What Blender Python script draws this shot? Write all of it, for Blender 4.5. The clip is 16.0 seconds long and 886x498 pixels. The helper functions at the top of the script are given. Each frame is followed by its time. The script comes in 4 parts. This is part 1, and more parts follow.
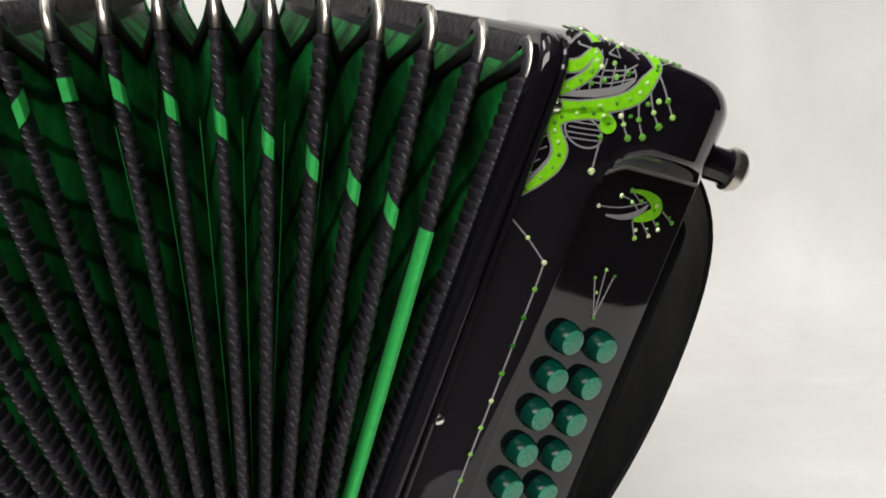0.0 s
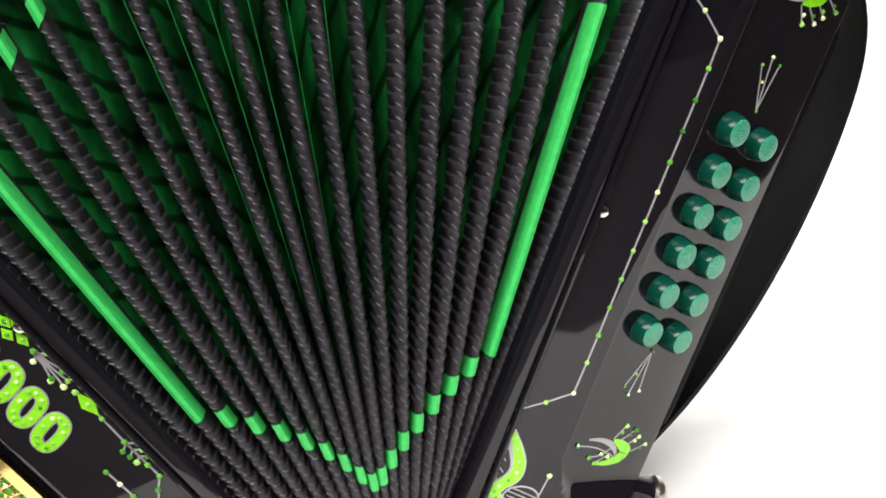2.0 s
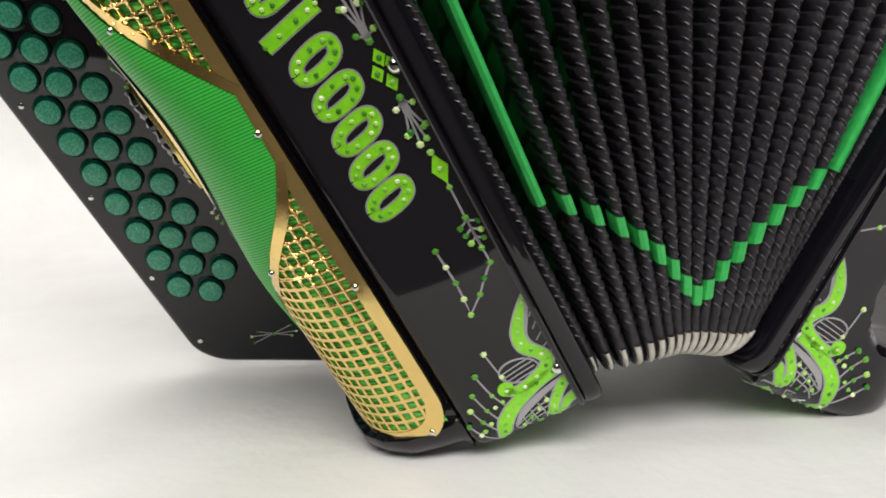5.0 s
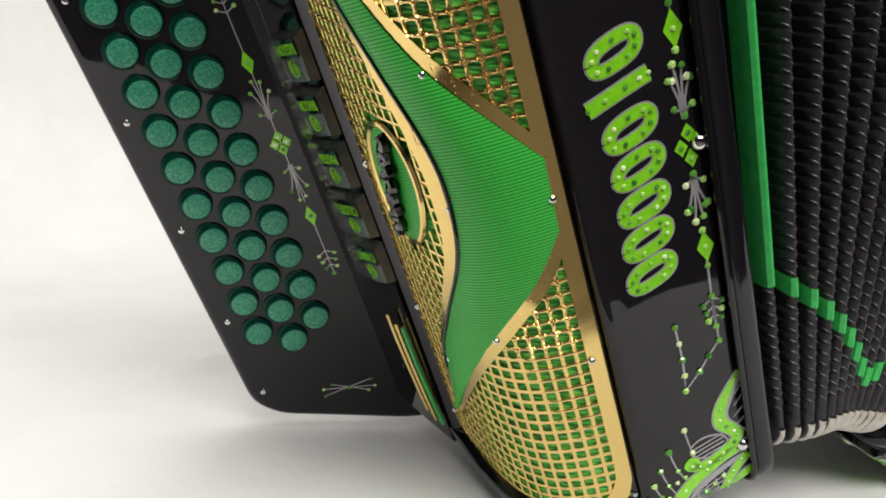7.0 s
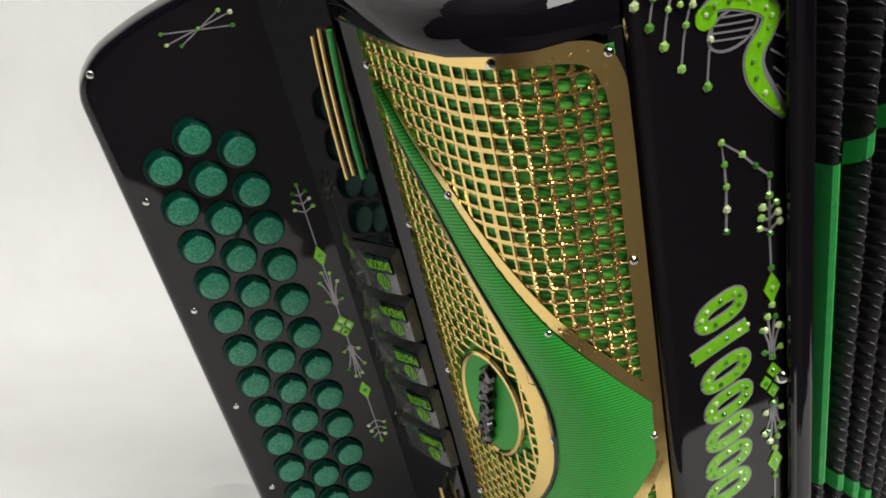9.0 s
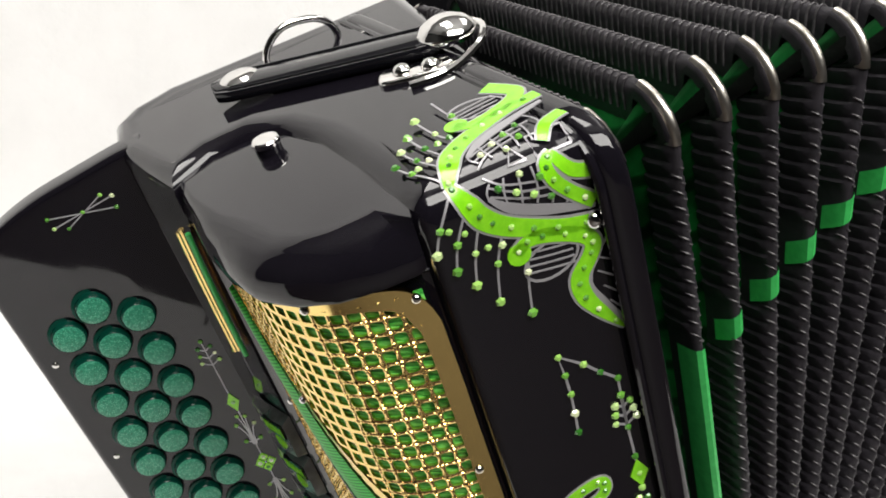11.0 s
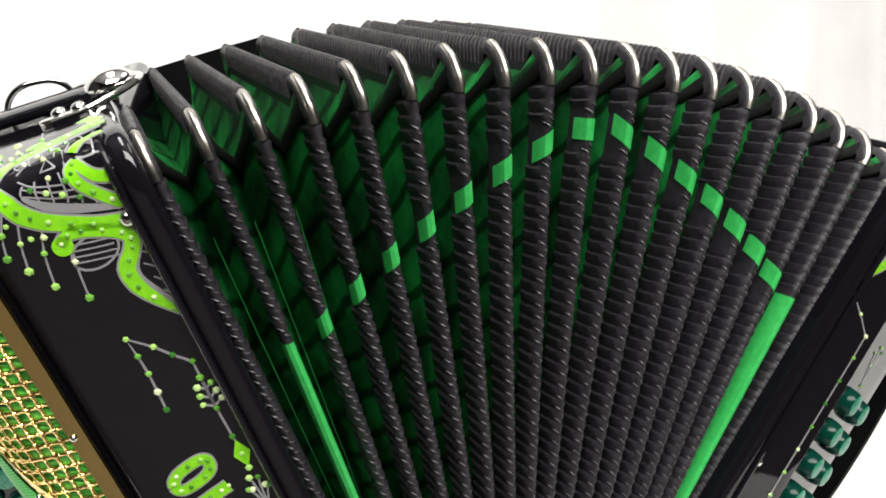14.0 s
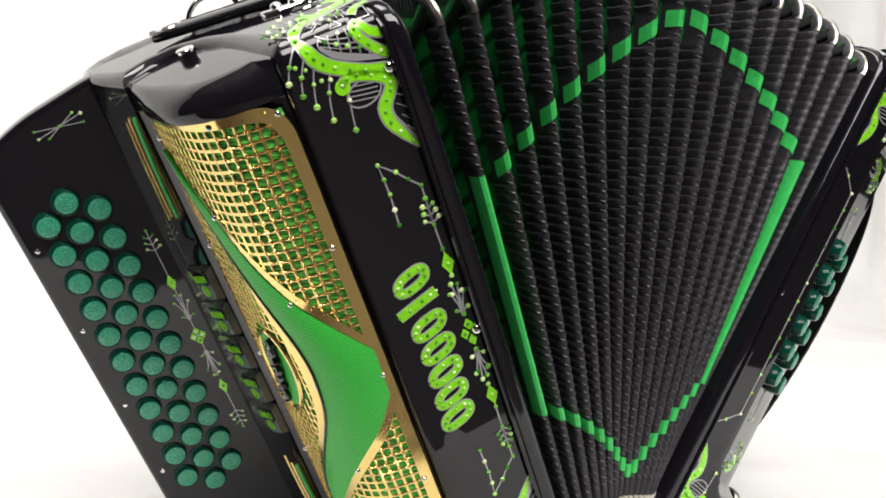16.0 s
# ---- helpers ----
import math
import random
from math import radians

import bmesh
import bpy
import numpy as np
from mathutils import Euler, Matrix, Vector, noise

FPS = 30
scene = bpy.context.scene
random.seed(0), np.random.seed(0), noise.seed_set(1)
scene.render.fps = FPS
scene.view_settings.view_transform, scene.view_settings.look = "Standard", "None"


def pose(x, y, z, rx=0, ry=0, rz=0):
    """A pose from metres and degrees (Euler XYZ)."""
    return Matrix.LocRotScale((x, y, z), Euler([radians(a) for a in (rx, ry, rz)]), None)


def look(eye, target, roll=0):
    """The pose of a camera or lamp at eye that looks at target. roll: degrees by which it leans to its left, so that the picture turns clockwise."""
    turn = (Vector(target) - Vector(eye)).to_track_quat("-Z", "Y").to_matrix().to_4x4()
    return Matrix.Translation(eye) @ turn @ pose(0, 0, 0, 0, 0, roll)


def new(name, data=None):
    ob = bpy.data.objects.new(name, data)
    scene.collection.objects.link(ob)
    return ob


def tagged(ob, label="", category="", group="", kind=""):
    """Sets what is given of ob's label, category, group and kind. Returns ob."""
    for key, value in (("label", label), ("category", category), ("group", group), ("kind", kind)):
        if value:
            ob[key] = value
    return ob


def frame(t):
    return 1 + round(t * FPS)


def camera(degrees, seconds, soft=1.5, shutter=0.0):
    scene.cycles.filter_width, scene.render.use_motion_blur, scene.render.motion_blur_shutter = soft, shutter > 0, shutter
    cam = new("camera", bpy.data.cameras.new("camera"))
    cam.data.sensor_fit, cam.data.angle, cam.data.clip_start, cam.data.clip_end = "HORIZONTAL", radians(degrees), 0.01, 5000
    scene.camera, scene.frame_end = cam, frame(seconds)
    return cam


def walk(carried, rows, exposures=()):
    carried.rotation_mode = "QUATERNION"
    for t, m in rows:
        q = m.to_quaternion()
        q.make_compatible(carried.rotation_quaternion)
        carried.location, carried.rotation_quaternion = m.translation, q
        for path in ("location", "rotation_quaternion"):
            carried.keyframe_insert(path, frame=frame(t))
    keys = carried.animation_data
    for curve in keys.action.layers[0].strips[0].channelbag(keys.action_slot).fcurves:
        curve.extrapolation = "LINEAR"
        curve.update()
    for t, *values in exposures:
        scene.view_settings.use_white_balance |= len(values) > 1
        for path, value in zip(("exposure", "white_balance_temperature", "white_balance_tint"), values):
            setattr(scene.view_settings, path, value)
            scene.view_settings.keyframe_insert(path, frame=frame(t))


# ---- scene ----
cam = camera(50.82, 16.0, soft=1.8)
PATH = [
    (0, (0.1106, -0.3815, 0.2553), (0.1476, 0.6114, 0.1424), -8.69),
    (0.5, (0.0918, -0.3740, 0.2392), (0.1375, 0.6176, 0.1177), -8.89),
    (1, (0.0717, -0.3710, 0.2224), (0.1197, 0.6212, 0.1070), -9.71),
    (1.5, (0.0522, -0.3703, 0.2099), (0.0925, 0.6190, 0.0692), -9.77),
    (2, (0.0319, -0.3672, 0.1973), (0.0855, 0.6197, 0.0455), -9.13),
    (2.5, (0.0103, -0.3627, 0.1848), (0.0649, 0.6203, 0.0095), -8.53),
    (3, (-0.0182, -0.3579, 0.1770), (0.0596, 0.6218, -0.0080), -7.21),
    (3.5, (-0.0387, -0.3549, 0.1682), (0.0512, 0.6220, -0.0256), -6.72),
    (4, (-0.0644, -0.3506, 0.1587), (0.0475, 0.6220, -0.0453), -6.09),
    (4.5, (-0.0947, -0.3365, 0.1539), (0.0404, 0.6281, -0.0729), -4.62),
    (5, (-0.1220, -0.3346, 0.1438), (-0.0060, 0.6402, -0.0467), -3.54),
    (5.2, (-0.1398, -0.3292, 0.1458), (-0.0081, 0.6428, -0.0486), -2.79),
    (7.3, (-0.2887, -0.2726, 0.1628), (0.0909, 0.6364, -0.0085), 2.96),
    (7.5, (-0.2995, -0.2701, 0.1669), (0.0880, 0.6349, -0.0082), 3.13),
    (8, (-0.3216, -0.2600, 0.1761), (0.0970, 0.6322, 0.0075), 4.17),
    (8.5, (-0.3356, -0.2524, 0.2034), (0.1225, 0.6235, 0.0519), 4.21),
    (8.7, (-0.3367, -0.2509, 0.2115), (0.1255, 0.6238, 0.0652), 4.35),
    (10.8, (-0.2901, -0.2658, 0.2881), (0.1176, 0.6286, 0.1042), 1.73),
    (11, (-0.2807, -0.2679, 0.2921), (0.1189, 0.6308, 0.1114), 1.81),
    (11.5, (-0.2523, -0.2748, 0.2992), (0.1260, 0.6335, 0.1203), 1.91),
    (12, (-0.2202, -0.2883, 0.3076), (0.1442, 0.6267, 0.1346), 1.42),
    (12.5, (-0.1864, -0.3072, 0.3076), (0.1387, 0.6268, 0.1591), 0.74),
    (13, (-0.1710, -0.3196, 0.3123), (0.1397, 0.6198, 0.1676), 1.51),
    (13.5, (-0.1609, -0.3399, 0.3017), (0.1934, 0.5846, 0.1608), 1.95),
    (14, (-0.1484, -0.3714, 0.2720), (0.1556, 0.5783, 0.1976), 0.95),
    (14.5, (-0.2001, -0.3869, 0.2407), (0.1209, 0.5594, 0.2009), -1.01),
    (15, (-0.2431, -0.4042, 0.2375), (0.1158, 0.5268, 0.1711), -0.81),
    (15.5, (-0.2780, -0.4195, 0.2185), (0.1174, 0.4977, 0.1690), -1.33),
    (16, (-0.3037, -0.4186, 0.2060), (0.1436, 0.4741, 0.1511), -0.92),
]
EXPOSURES = [(0, -0.5), (0.4, -0.1), (1.0, 0.15), (1.5, 0.48), (2.0, 0.55), (2.6, 0.45), (3.2, 0.25), (3.7, 0.15), (4.2, -0.02), (5, -0.4), (7.5, -0.43), (8.5, -0.62), (11, -0.2), (11.5, 0.0), (12, 0.32), (13, 0.2), (14, 0.12), (16, 0.0)]
walk(cam, [(t, look(eye, target, roll)) for t, eye, target, roll in PATH], EXPOSURES)

# ---- light, room brightness ----
def area(name, at, aim, sx, sy, watts, colour):
    data = bpy.data.lights.new(name, "AREA")
    data.shape, data.size, data.size_y, data.energy, data.color = "RECTANGLE", sx, sy, watts, colour
    ob = new(name, data)
    ob.matrix_world = look(at, aim)
    return ob


# wide fill added in front, well below the ceiling, to brighten upright faces
area("unseen_lamp", (-0.15, -1.35, 1.45), (0.0, 0.0, 0.1), 1.7, 0.8, 54, (1.0, 0.97, 0.93))
# two overhead lamps just under the ceiling, out of view
area("unseen_lamp", (-0.50, 0.0, 1.78), (-0.1, 0.05, 0.0), 0.8, 0.4, 12, (1.0, 0.97, 0.93))
area("unseen_lamp", (0.65, 0.1, 1.78), (0.1, 0.05, 0.0), 0.8, 0.4, 4, (1.0, 0.97, 0.93))
world = bpy.data.worlds.new("world")
world.use_nodes = True
world.node_tree.nodes["Background"].inputs[0].default_value = (0.9, 0.95, 1.0, 1)
world.node_tree.nodes["Background"].inputs[1].default_value = 0.05
scene.world = world


# ---- materials ----
def material(name, colour, rough=0.5, metal=0.0, coat=0.0, spec=0.5, sheen=0.0):
    m = bpy.data.materials.new(name)
    m.use_nodes = True
    p = m.node_tree.nodes["Principled BSDF"]
    p.inputs["Base Color"].default_value = (*colour, 1)
    p.inputs["Roughness"].default_value = rough
    p.inputs["Metallic"].default_value = metal
    p.inputs["Coat Weight"].default_value = coat
    p.inputs["Coat Roughness"].default_value = 0.03
    p.inputs["Specular IOR Level"].default_value = spec
    p.inputs["Sheen Weight"].default_value = sheen
    return m, m.node_tree, p


def noise_node(tree, scale, detail=4, rough=0.6, stretch=None, kind="noise"):
    co = tree.nodes.new("ShaderNodeTexCoord")
    node = tree.nodes.new("ShaderNodeTexNoise" if kind == "noise" else "ShaderNodeTexVoronoi")
    node.inputs["Scale"].default_value = scale
    if kind == "noise":
        node.inputs["Detail"].default_value, node.inputs["Roughness"].default_value = detail, rough
    out = co.outputs["Object"]
    if stretch:
        mp = tree.nodes.new("ShaderNodeMapping")
        mp.inputs["Rotation"].default_value = [radians(a) for a in stretch[1]]
        mp.inputs["Scale"].default_value = stretch[0]
        tree.links.new(out, mp.inputs["Vector"])
        out = mp.outputs["Vector"]
    tree.links.new(out, node.inputs["Vector"])
    return node


def ramp(tree, source, stops):
    r = tree.nodes.new("ShaderNodeValToRGB")
    while len(r.color_ramp.elements) < len(stops):
        r.color_ramp.elements.new(0.5)
    for e, (pos, c) in zip(r.color_ramp.elements, stops):
        e.position, e.color = pos, (*c, 1) if len(c) == 3 else c
    tree.links.new(source, r.inputs["Fac"])
    return r.outputs["Color"]


def grey(v):
    return (v, v, v)


def bump(tree, p, source, strength, distance):
    b = tree.nodes.new("ShaderNodeBump")
    b.inputs["Strength"].default_value, b.inputs["Distance"].default_value = strength, distance
    tree.links.new(source, b.inputs["Height"])
    tree.links.new(b.outputs["Normal"], p.inputs["Normal"])


LACQUER, tr, p = material("black_lacquer", (0.007, 0.006, 0.009), 0.05)
tr.links.new(ramp(tr, noise_node(tr, 55, 6).outputs["Fac"], [(0.45, grey(0.03)), (0.75, grey(0.09))]), p.inputs["Roughness"])

PATENT, tr, p = material("black_patent_leather", (0.006, 0.006, 0.008), 0.1)
bump(tr, p, noise_node(tr, 160, 3).outputs["Fac"], 0.06, 0.001)

LEATHER, tr, p = material("black_leather", (0.005, 0.005, 0.006), 0.6, spec=0.1)
bump(tr, p, noise_node(tr, 900, 3).outputs["Fac"], 0.25, 0.0004)
tr.links.new(ramp(tr, noise_node(tr, 40, 4).outputs["Fac"], [(0.3, grey(0.42)), (0.7, grey(0.6))]), p.inputs["Roughness"])

GUSSETHIDE, tr, p = material("dull_black_hide", (0.006, 0.007, 0.006), 0.62, spec=0.15)
bump(tr, p, noise_node(tr, 220, 4).outputs["Fac"], 0.5, 0.0012)

TAPE, tr, p = material("woven_tape", (0.021, 0.020, 0.022), 0.4, spec=0.42)
tr.links.new(ramp(tr, noise_node(tr, 260, 4).outputs["Fac"], [(0.3, (0.016, 0.015, 0.018)), (0.7, (0.038, 0.034, 0.041))]), p.inputs["Base Color"])
bump(tr, p, noise_node(tr, 2600, 2).outputs["Fac"], 0.35, 0.0003)

THREAD, tr, p = material("grey_tape_cord", (0.10, 0.095, 0.10), 0.36)
tr.links.new(ramp(tr, noise_node(tr, 420, 4).outputs["Fac"], [(0.35, (0.030, 0.028, 0.031)), (0.7, (0.120, 0.112, 0.118))]), p.inputs["Base Color"])

PLEAT, tr, p = material("green_pleat_cloth", (0.006, 0.16, 0.022), 0.6, spec=0.12)
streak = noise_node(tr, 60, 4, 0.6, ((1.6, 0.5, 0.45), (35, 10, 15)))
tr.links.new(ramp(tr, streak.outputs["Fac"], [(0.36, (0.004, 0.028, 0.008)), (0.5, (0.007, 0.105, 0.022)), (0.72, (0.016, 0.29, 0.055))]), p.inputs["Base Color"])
# dark slanting lines, multiplied into the streaked green; colour only, no relief
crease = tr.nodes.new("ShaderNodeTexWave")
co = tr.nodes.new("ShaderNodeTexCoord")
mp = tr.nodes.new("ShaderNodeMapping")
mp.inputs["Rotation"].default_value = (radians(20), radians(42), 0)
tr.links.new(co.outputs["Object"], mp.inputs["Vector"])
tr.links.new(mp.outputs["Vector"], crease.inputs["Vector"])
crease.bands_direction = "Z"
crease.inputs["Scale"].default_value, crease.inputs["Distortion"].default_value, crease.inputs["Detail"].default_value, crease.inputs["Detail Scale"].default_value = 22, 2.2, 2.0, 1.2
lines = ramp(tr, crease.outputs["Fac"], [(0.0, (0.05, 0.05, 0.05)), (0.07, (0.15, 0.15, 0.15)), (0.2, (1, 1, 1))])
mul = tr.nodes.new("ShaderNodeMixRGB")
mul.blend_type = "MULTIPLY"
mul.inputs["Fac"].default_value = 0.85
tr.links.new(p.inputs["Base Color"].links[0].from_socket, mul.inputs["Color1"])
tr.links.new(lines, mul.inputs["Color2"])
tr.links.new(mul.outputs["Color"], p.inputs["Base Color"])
bump(tr, p, streak.outputs["Fac"], 0.5, 0.002)

STRIPE, tr, p = material("green_satin_stripe", (0.035, 0.42, 0.085), 0.36)
tr.links.new(ramp(tr, noise_node(tr, 300, 3).outputs["Fac"], [(0.3, (0.035, 0.45, 0.09)), (0.7, (0.06, 0.58, 0.13))]), p.inputs["Base Color"])

PIPING, tr, p = material("green_piping", (0.05, 0.50, 0.12), 0.3)
LIME, tr, p = material("lime_inlay", (0.27, 0.80, 0.012), 0.22, coat=0.4)
tr.links.new(ramp(tr, noise_node(tr, 400, 4).outputs["Fac"], [(0.3, (0.22, 0.72, 0.010)), (0.7, (0.32, 0.86, 0.02))]), p.inputs["Base Color"])
SILVERLINE, tr, p = material("silver_inlay", (0.42, 0.41, 0.43), 0.35, metal=0.3)
GEM, tr, p = material("green_rhinestone", (0.30, 0.72, 0.10), 0.08, metal=0.05, coat=0.6)
geo = tr.nodes.new("ShaderNodeNewGeometry")
info = tr.nodes.new("ShaderNodeObjectInfo")
spread = tr.nodes.new("ShaderNodeMath")
spread.operation = "ADD"
wrap = tr.nodes.new("ShaderNodeMath")
wrap.operation = "FRACT"
tr.links.new(geo.outputs["Random Per Island"], spread.inputs[0])
tr.links.new(info.outputs["Random"], spread.inputs[1])
tr.links.new(spread.outputs[0], wrap.inputs[0])
tr.links.new(ramp(tr, wrap.outputs[0], [(0.0, (0.03, 0.18, 0.02)), (0.4, (0.20, 0.52, 0.07)), (0.7, (0.50, 0.85, 0.20)), (1.0, (0.95, 1.0, 0.66))]), p.inputs["Base Color"])
CHROME, tr, p = material("chrome", (0.80, 0.79, 0.77), 0.07, metal=1.0)
tr.links.new(ramp(tr, noise_node(tr, 120, 5).outputs["Fac"], [(0.4, grey(0.05)), (0.8, grey(0.16))]), p.inputs["Roughness"])
NICKEL, tr, p = material("nickel", (0.62, 0.58, 0.52), 0.3, metal=1.0)
tr.links.new(ramp(tr, noise_node(tr, 150, 6).outputs["Fac"], [(0.35, (0.50, 0.46, 0.40)), (0.7, (0.72, 0.69, 0.64))]), p.inputs["Base Color"])
GOLD, tr, p = material("gold_plate", (0.90, 0.66, 0.25), 0.14, metal=1.0)
tr.links.new(ramp(tr, noise_node(tr, 90, 5).outputs["Fac"], [(0.35, grey(0.10)), (0.75, grey(0.26))]), p.inputs["Roughness"])
MESHCLOTH, tr, p = material("green_grille_cloth", (0.02, 0.26, 0.03), 0.55)
weave = noise_node(tr, 170, 2, 0.5, ((1.0, 1.0, 7.0), (0, 35, 0)))
tr.links.new(ramp(tr, weave.outputs["Fac"], [(0.40, (0.014, 0.20, 0.022)), (0.5, (0.06, 0.55, 0.07)), (0.6, (0.18, 0.76, 0.16))]), p.inputs["Base Color"])
bump(tr, p, weave.outputs["Fac"], 0.6, 0.001)
SWOOSH, tr, p = material("green_ribbed_cloth", (0.03, 0.50, 0.06), 0.42)
wv = tr.nodes.new("ShaderNodeTexWave")
co = tr.nodes.new("ShaderNodeTexCoord")
mp = tr.nodes.new("ShaderNodeMapping")
mp.inputs["Rotation"].default_value = (0, radians(20), 0)
tr.links.new(co.outputs["Object"], mp.inputs["Vector"])
tr.links.new(mp.outputs["Vector"], wv.inputs["Vector"])
wv.bands_direction = "Z"
wv.inputs["Scale"].default_value, wv.inputs["Distortion"].default_value, wv.inputs["Detail Scale"].default_value = 290, 1.2, 9
tr.links.new(ramp(tr, wv.outputs["Fac"], [(0.1, (0.018, 0.30, 0.028)), (0.45, (0.05, 0.60, 0.065)), (0.9, (0.07, 0.68, 0.085))]), p.inputs["Base Color"])
bump(tr, p, wv.outputs["Fac"], 0.25, 0.0003)
ACRYLIC, tr, p = material("dark_green_acrylic", (0.002, 0.045, 0.030), 0.16, spec=0.22)
GLITTER, tr, p = material("green_glitter", (0.02, 0.25, 0.14), 0.4, coat=0.25)
vor = noise_node(tr, 1900, kind="voronoi")
tr.links.new(ramp(tr, vor.outputs["Distance"], [(0.10, (0.34, 0.75, 0.56)), (0.32, (0.030, 0.33, 0.19)), (0.9, (0.008, 0.15, 0.085))]), p.inputs["Base Color"])
SHEET, tr, p = material("white_cotton_sheet", (0.86, 0.86, 0.85), 0.85, spec=0.2)
tr.links.new(ramp(tr, noise_node(tr, 6, 5).outputs["Fac"], [(0.3, (0.80, 0.79, 0.78)), (0.7, (0.88, 0.88, 0.87))]), p.inputs["Base Color"])
bump(tr, p, noise_node(tr, 9, 6, 0.55).outputs["Fac"], 0.5, 0.012)
WALLPAINT, tr, p = material("room_paint", (0.05, 0.048, 0.045), 0.9)
tr.links.new(ramp(tr, noise_node(tr, 3, 5).outputs["Fac"], [(0.3, grey(0.026)), (0.7, grey(0.04))]), p.inputs["Base Color"])
CEILPAINT, tr, p = material("ceiling_paint", (0.78, 0.77, 0.75), 0.9)
tr.links.new(ramp(tr, noise_node(tr, 3, 5).outputs["Fac"], [(0.3, grey(0.74)), (0.7, grey(0.80))]), p.inputs["Base Color"])
GUNMETAL, tr, p = material("dark_chrome", (0.11, 0.11, 0.11), 0.16, metal=1.0)
tr.links.new(ramp(tr, noise_node(tr, 300, 5).outputs["Fac"], [(0.35, grey(0.04)), (0.7, grey(0.22))]), p.inputs["Base Color"])
TABLEWOOD, tr, p = material("table_board", (0.30, 0.22, 0.15), 0.5)
tr.links.new(ramp(tr, noise_node(tr, 12, 6, 0.6, ((1, 8, 8), (0, 0, 0))).outputs["Fac"], [(0.3, (0.016, 0.011, 0.008)), (0.7, (0.035, 0.025, 0.018))]), p.inputs["Base Color"])
TAB, tr, p = material("dark_grey_enamel", (0.030, 0.030, 0.032), 0.22, coat=0.5)
tr.links.new(ramp(tr, noise_node(tr, 200, 4).outputs["Fac"], [(0.3, grey(0.06)), (0.7, grey(0.095))]), p.inputs["Base Color"])

# ---- geometry helpers (local figures in millimetres) ----
MM = 0.001
# outward, front and up axes of the two end boxes, and their centres
T_AXES = Matrix(((-0.9038, 0.1739, -0.391), (-0.0581, -0.9551, -0.2906), (-0.4239, -0.2399, 0.8733)))
T_AT = Vector((-0.0986, -0.0448, 0.1449))
B_AXES = Matrix(((0.8867, 0.1062, -0.4499), (0.0304, -0.9845, -0.1726), (0.4613, -0.1394, 0.8762)))
B_AT = Vector((0.1120, -0.0267, 0.1483))


def tre(o, n, a):
    """A place on the treble box: millimetres outward, to the front and up its length."""
    return T_AT + T_AXES.transposed() @ Vector((o * MM, n * MM, a * MM))


def bas(o, n, a):
    return B_AT + B_AXES.transposed() @ Vector((o * MM, n * MM, a * MM))


def add_mesh(name, verts, faces, mat, parent=None, label="", smooth=True, turned=True):
    me = bpy.data.meshes.new(name)
    me.from_pydata([tuple(v) for v in verts], [], faces)
    if turned:
        bm = bmesh.new()
        bm.from_mesh(me)
        bmesh.ops.recalc_face_normals(bm, faces=bm.faces)
        bm.to_mesh(me)
        bm.free()
    if smooth:
        me.polygons.foreach_set("use_smooth", [True] * len(me.polygons))
    me.materials.append(mat)
    ob = new(name, me)
    if smooth:
        me.set_sharp_from_angle(angle=radians(38))
        if mat.name == "black_lacquer":
            ob.modifiers.new("even_normals", "WEIGHTED_NORMAL").keep_sharp = True
    if parent:
        ob.parent = parent
    if label:
        ob["label"] = label
    return ob


class Shape:
    """Gathers vertices and faces of one part."""

    def __init__(self):
        self.v, self.f = [], []

    def ring_loft(self, rings, closed=True, caps=True):
        k, base = len(rings[0]), len(self.v)
        for r in rings:
            self.v += r
        for i in range(len(rings) - 1):
            for j in range(k if closed else k - 1):
                a, b = base + i * k + j, base + i * k + (j + 1) % k
                self.f.append((a, b, b + k, a + k))
        if caps and closed:
            self.f.append(tuple(base + j for j in range(k)))
            self.f.append(tuple(base + (len(rings) - 1) * k + j for j in reversed(range(k))))
        return self

    def lathe(self, at, axis, profile, sides=20):
        """profile: (radius, height) in millimetres about the axis."""
        axis = Vector(axis).normalized()
        u = axis.orthogonal().normalized()
        w = axis.cross(u)
        rings = [[at + MM * (axis * h + (u * math.cos(t) + w * math.sin(t)) * max(r, 0.01)) for t in [2 * math.pi * k / sides for k in range(sides)]] for r, h in profile]
        return self.ring_loft(rings)

    def tube(self, path, r, sides=8, flat=1.0, caps=True):
        rings = []
        up = None
        for i, c in enumerate(path):
            d = (path[min(i + 1, len(path) - 1)] - path[max(i - 1, 0)]).normalized()
            up = d.orthogonal().normalized() if up is None else (up - d * up.dot(d)).normalized()
            s = d.cross(up)
            rr = r[i] if isinstance(r, (list, tuple)) else r
            rings.append([c + MM * rr * (up * math.cos(t) + s * math.sin(t) * flat) for t in [2 * math.pi * k / sides for k in range(sides)]])
        return self.ring_loft(rings, caps=caps)

    def make(self, name, mat, parent=None, label="", smooth=True):
        return add_mesh(name, self.v, self.f, mat, parent, label, smooth)


def smooth_line(pts, step=4):
    """Catmull-Rom through the points."""
    out = []
    n = len(pts)
    for i in range(n - 1):
        p0, p1, p2, p3 = (np.array(pts[min(max(k, 0), n - 1)], float) for k in (i - 1, i, i + 1, i + 2))
        for s in range(step):
            t = s / step
            out.append(0.5 * (2 * p1 + (p2 - p0) * t + (2 * p0 - 5 * p1 + 4 * p2 - p3) * t * t + (3 * p1 - p0 - 3 * p2 + p3) * t ** 3))
    out.append(np.array(pts[-1], float))
    return out


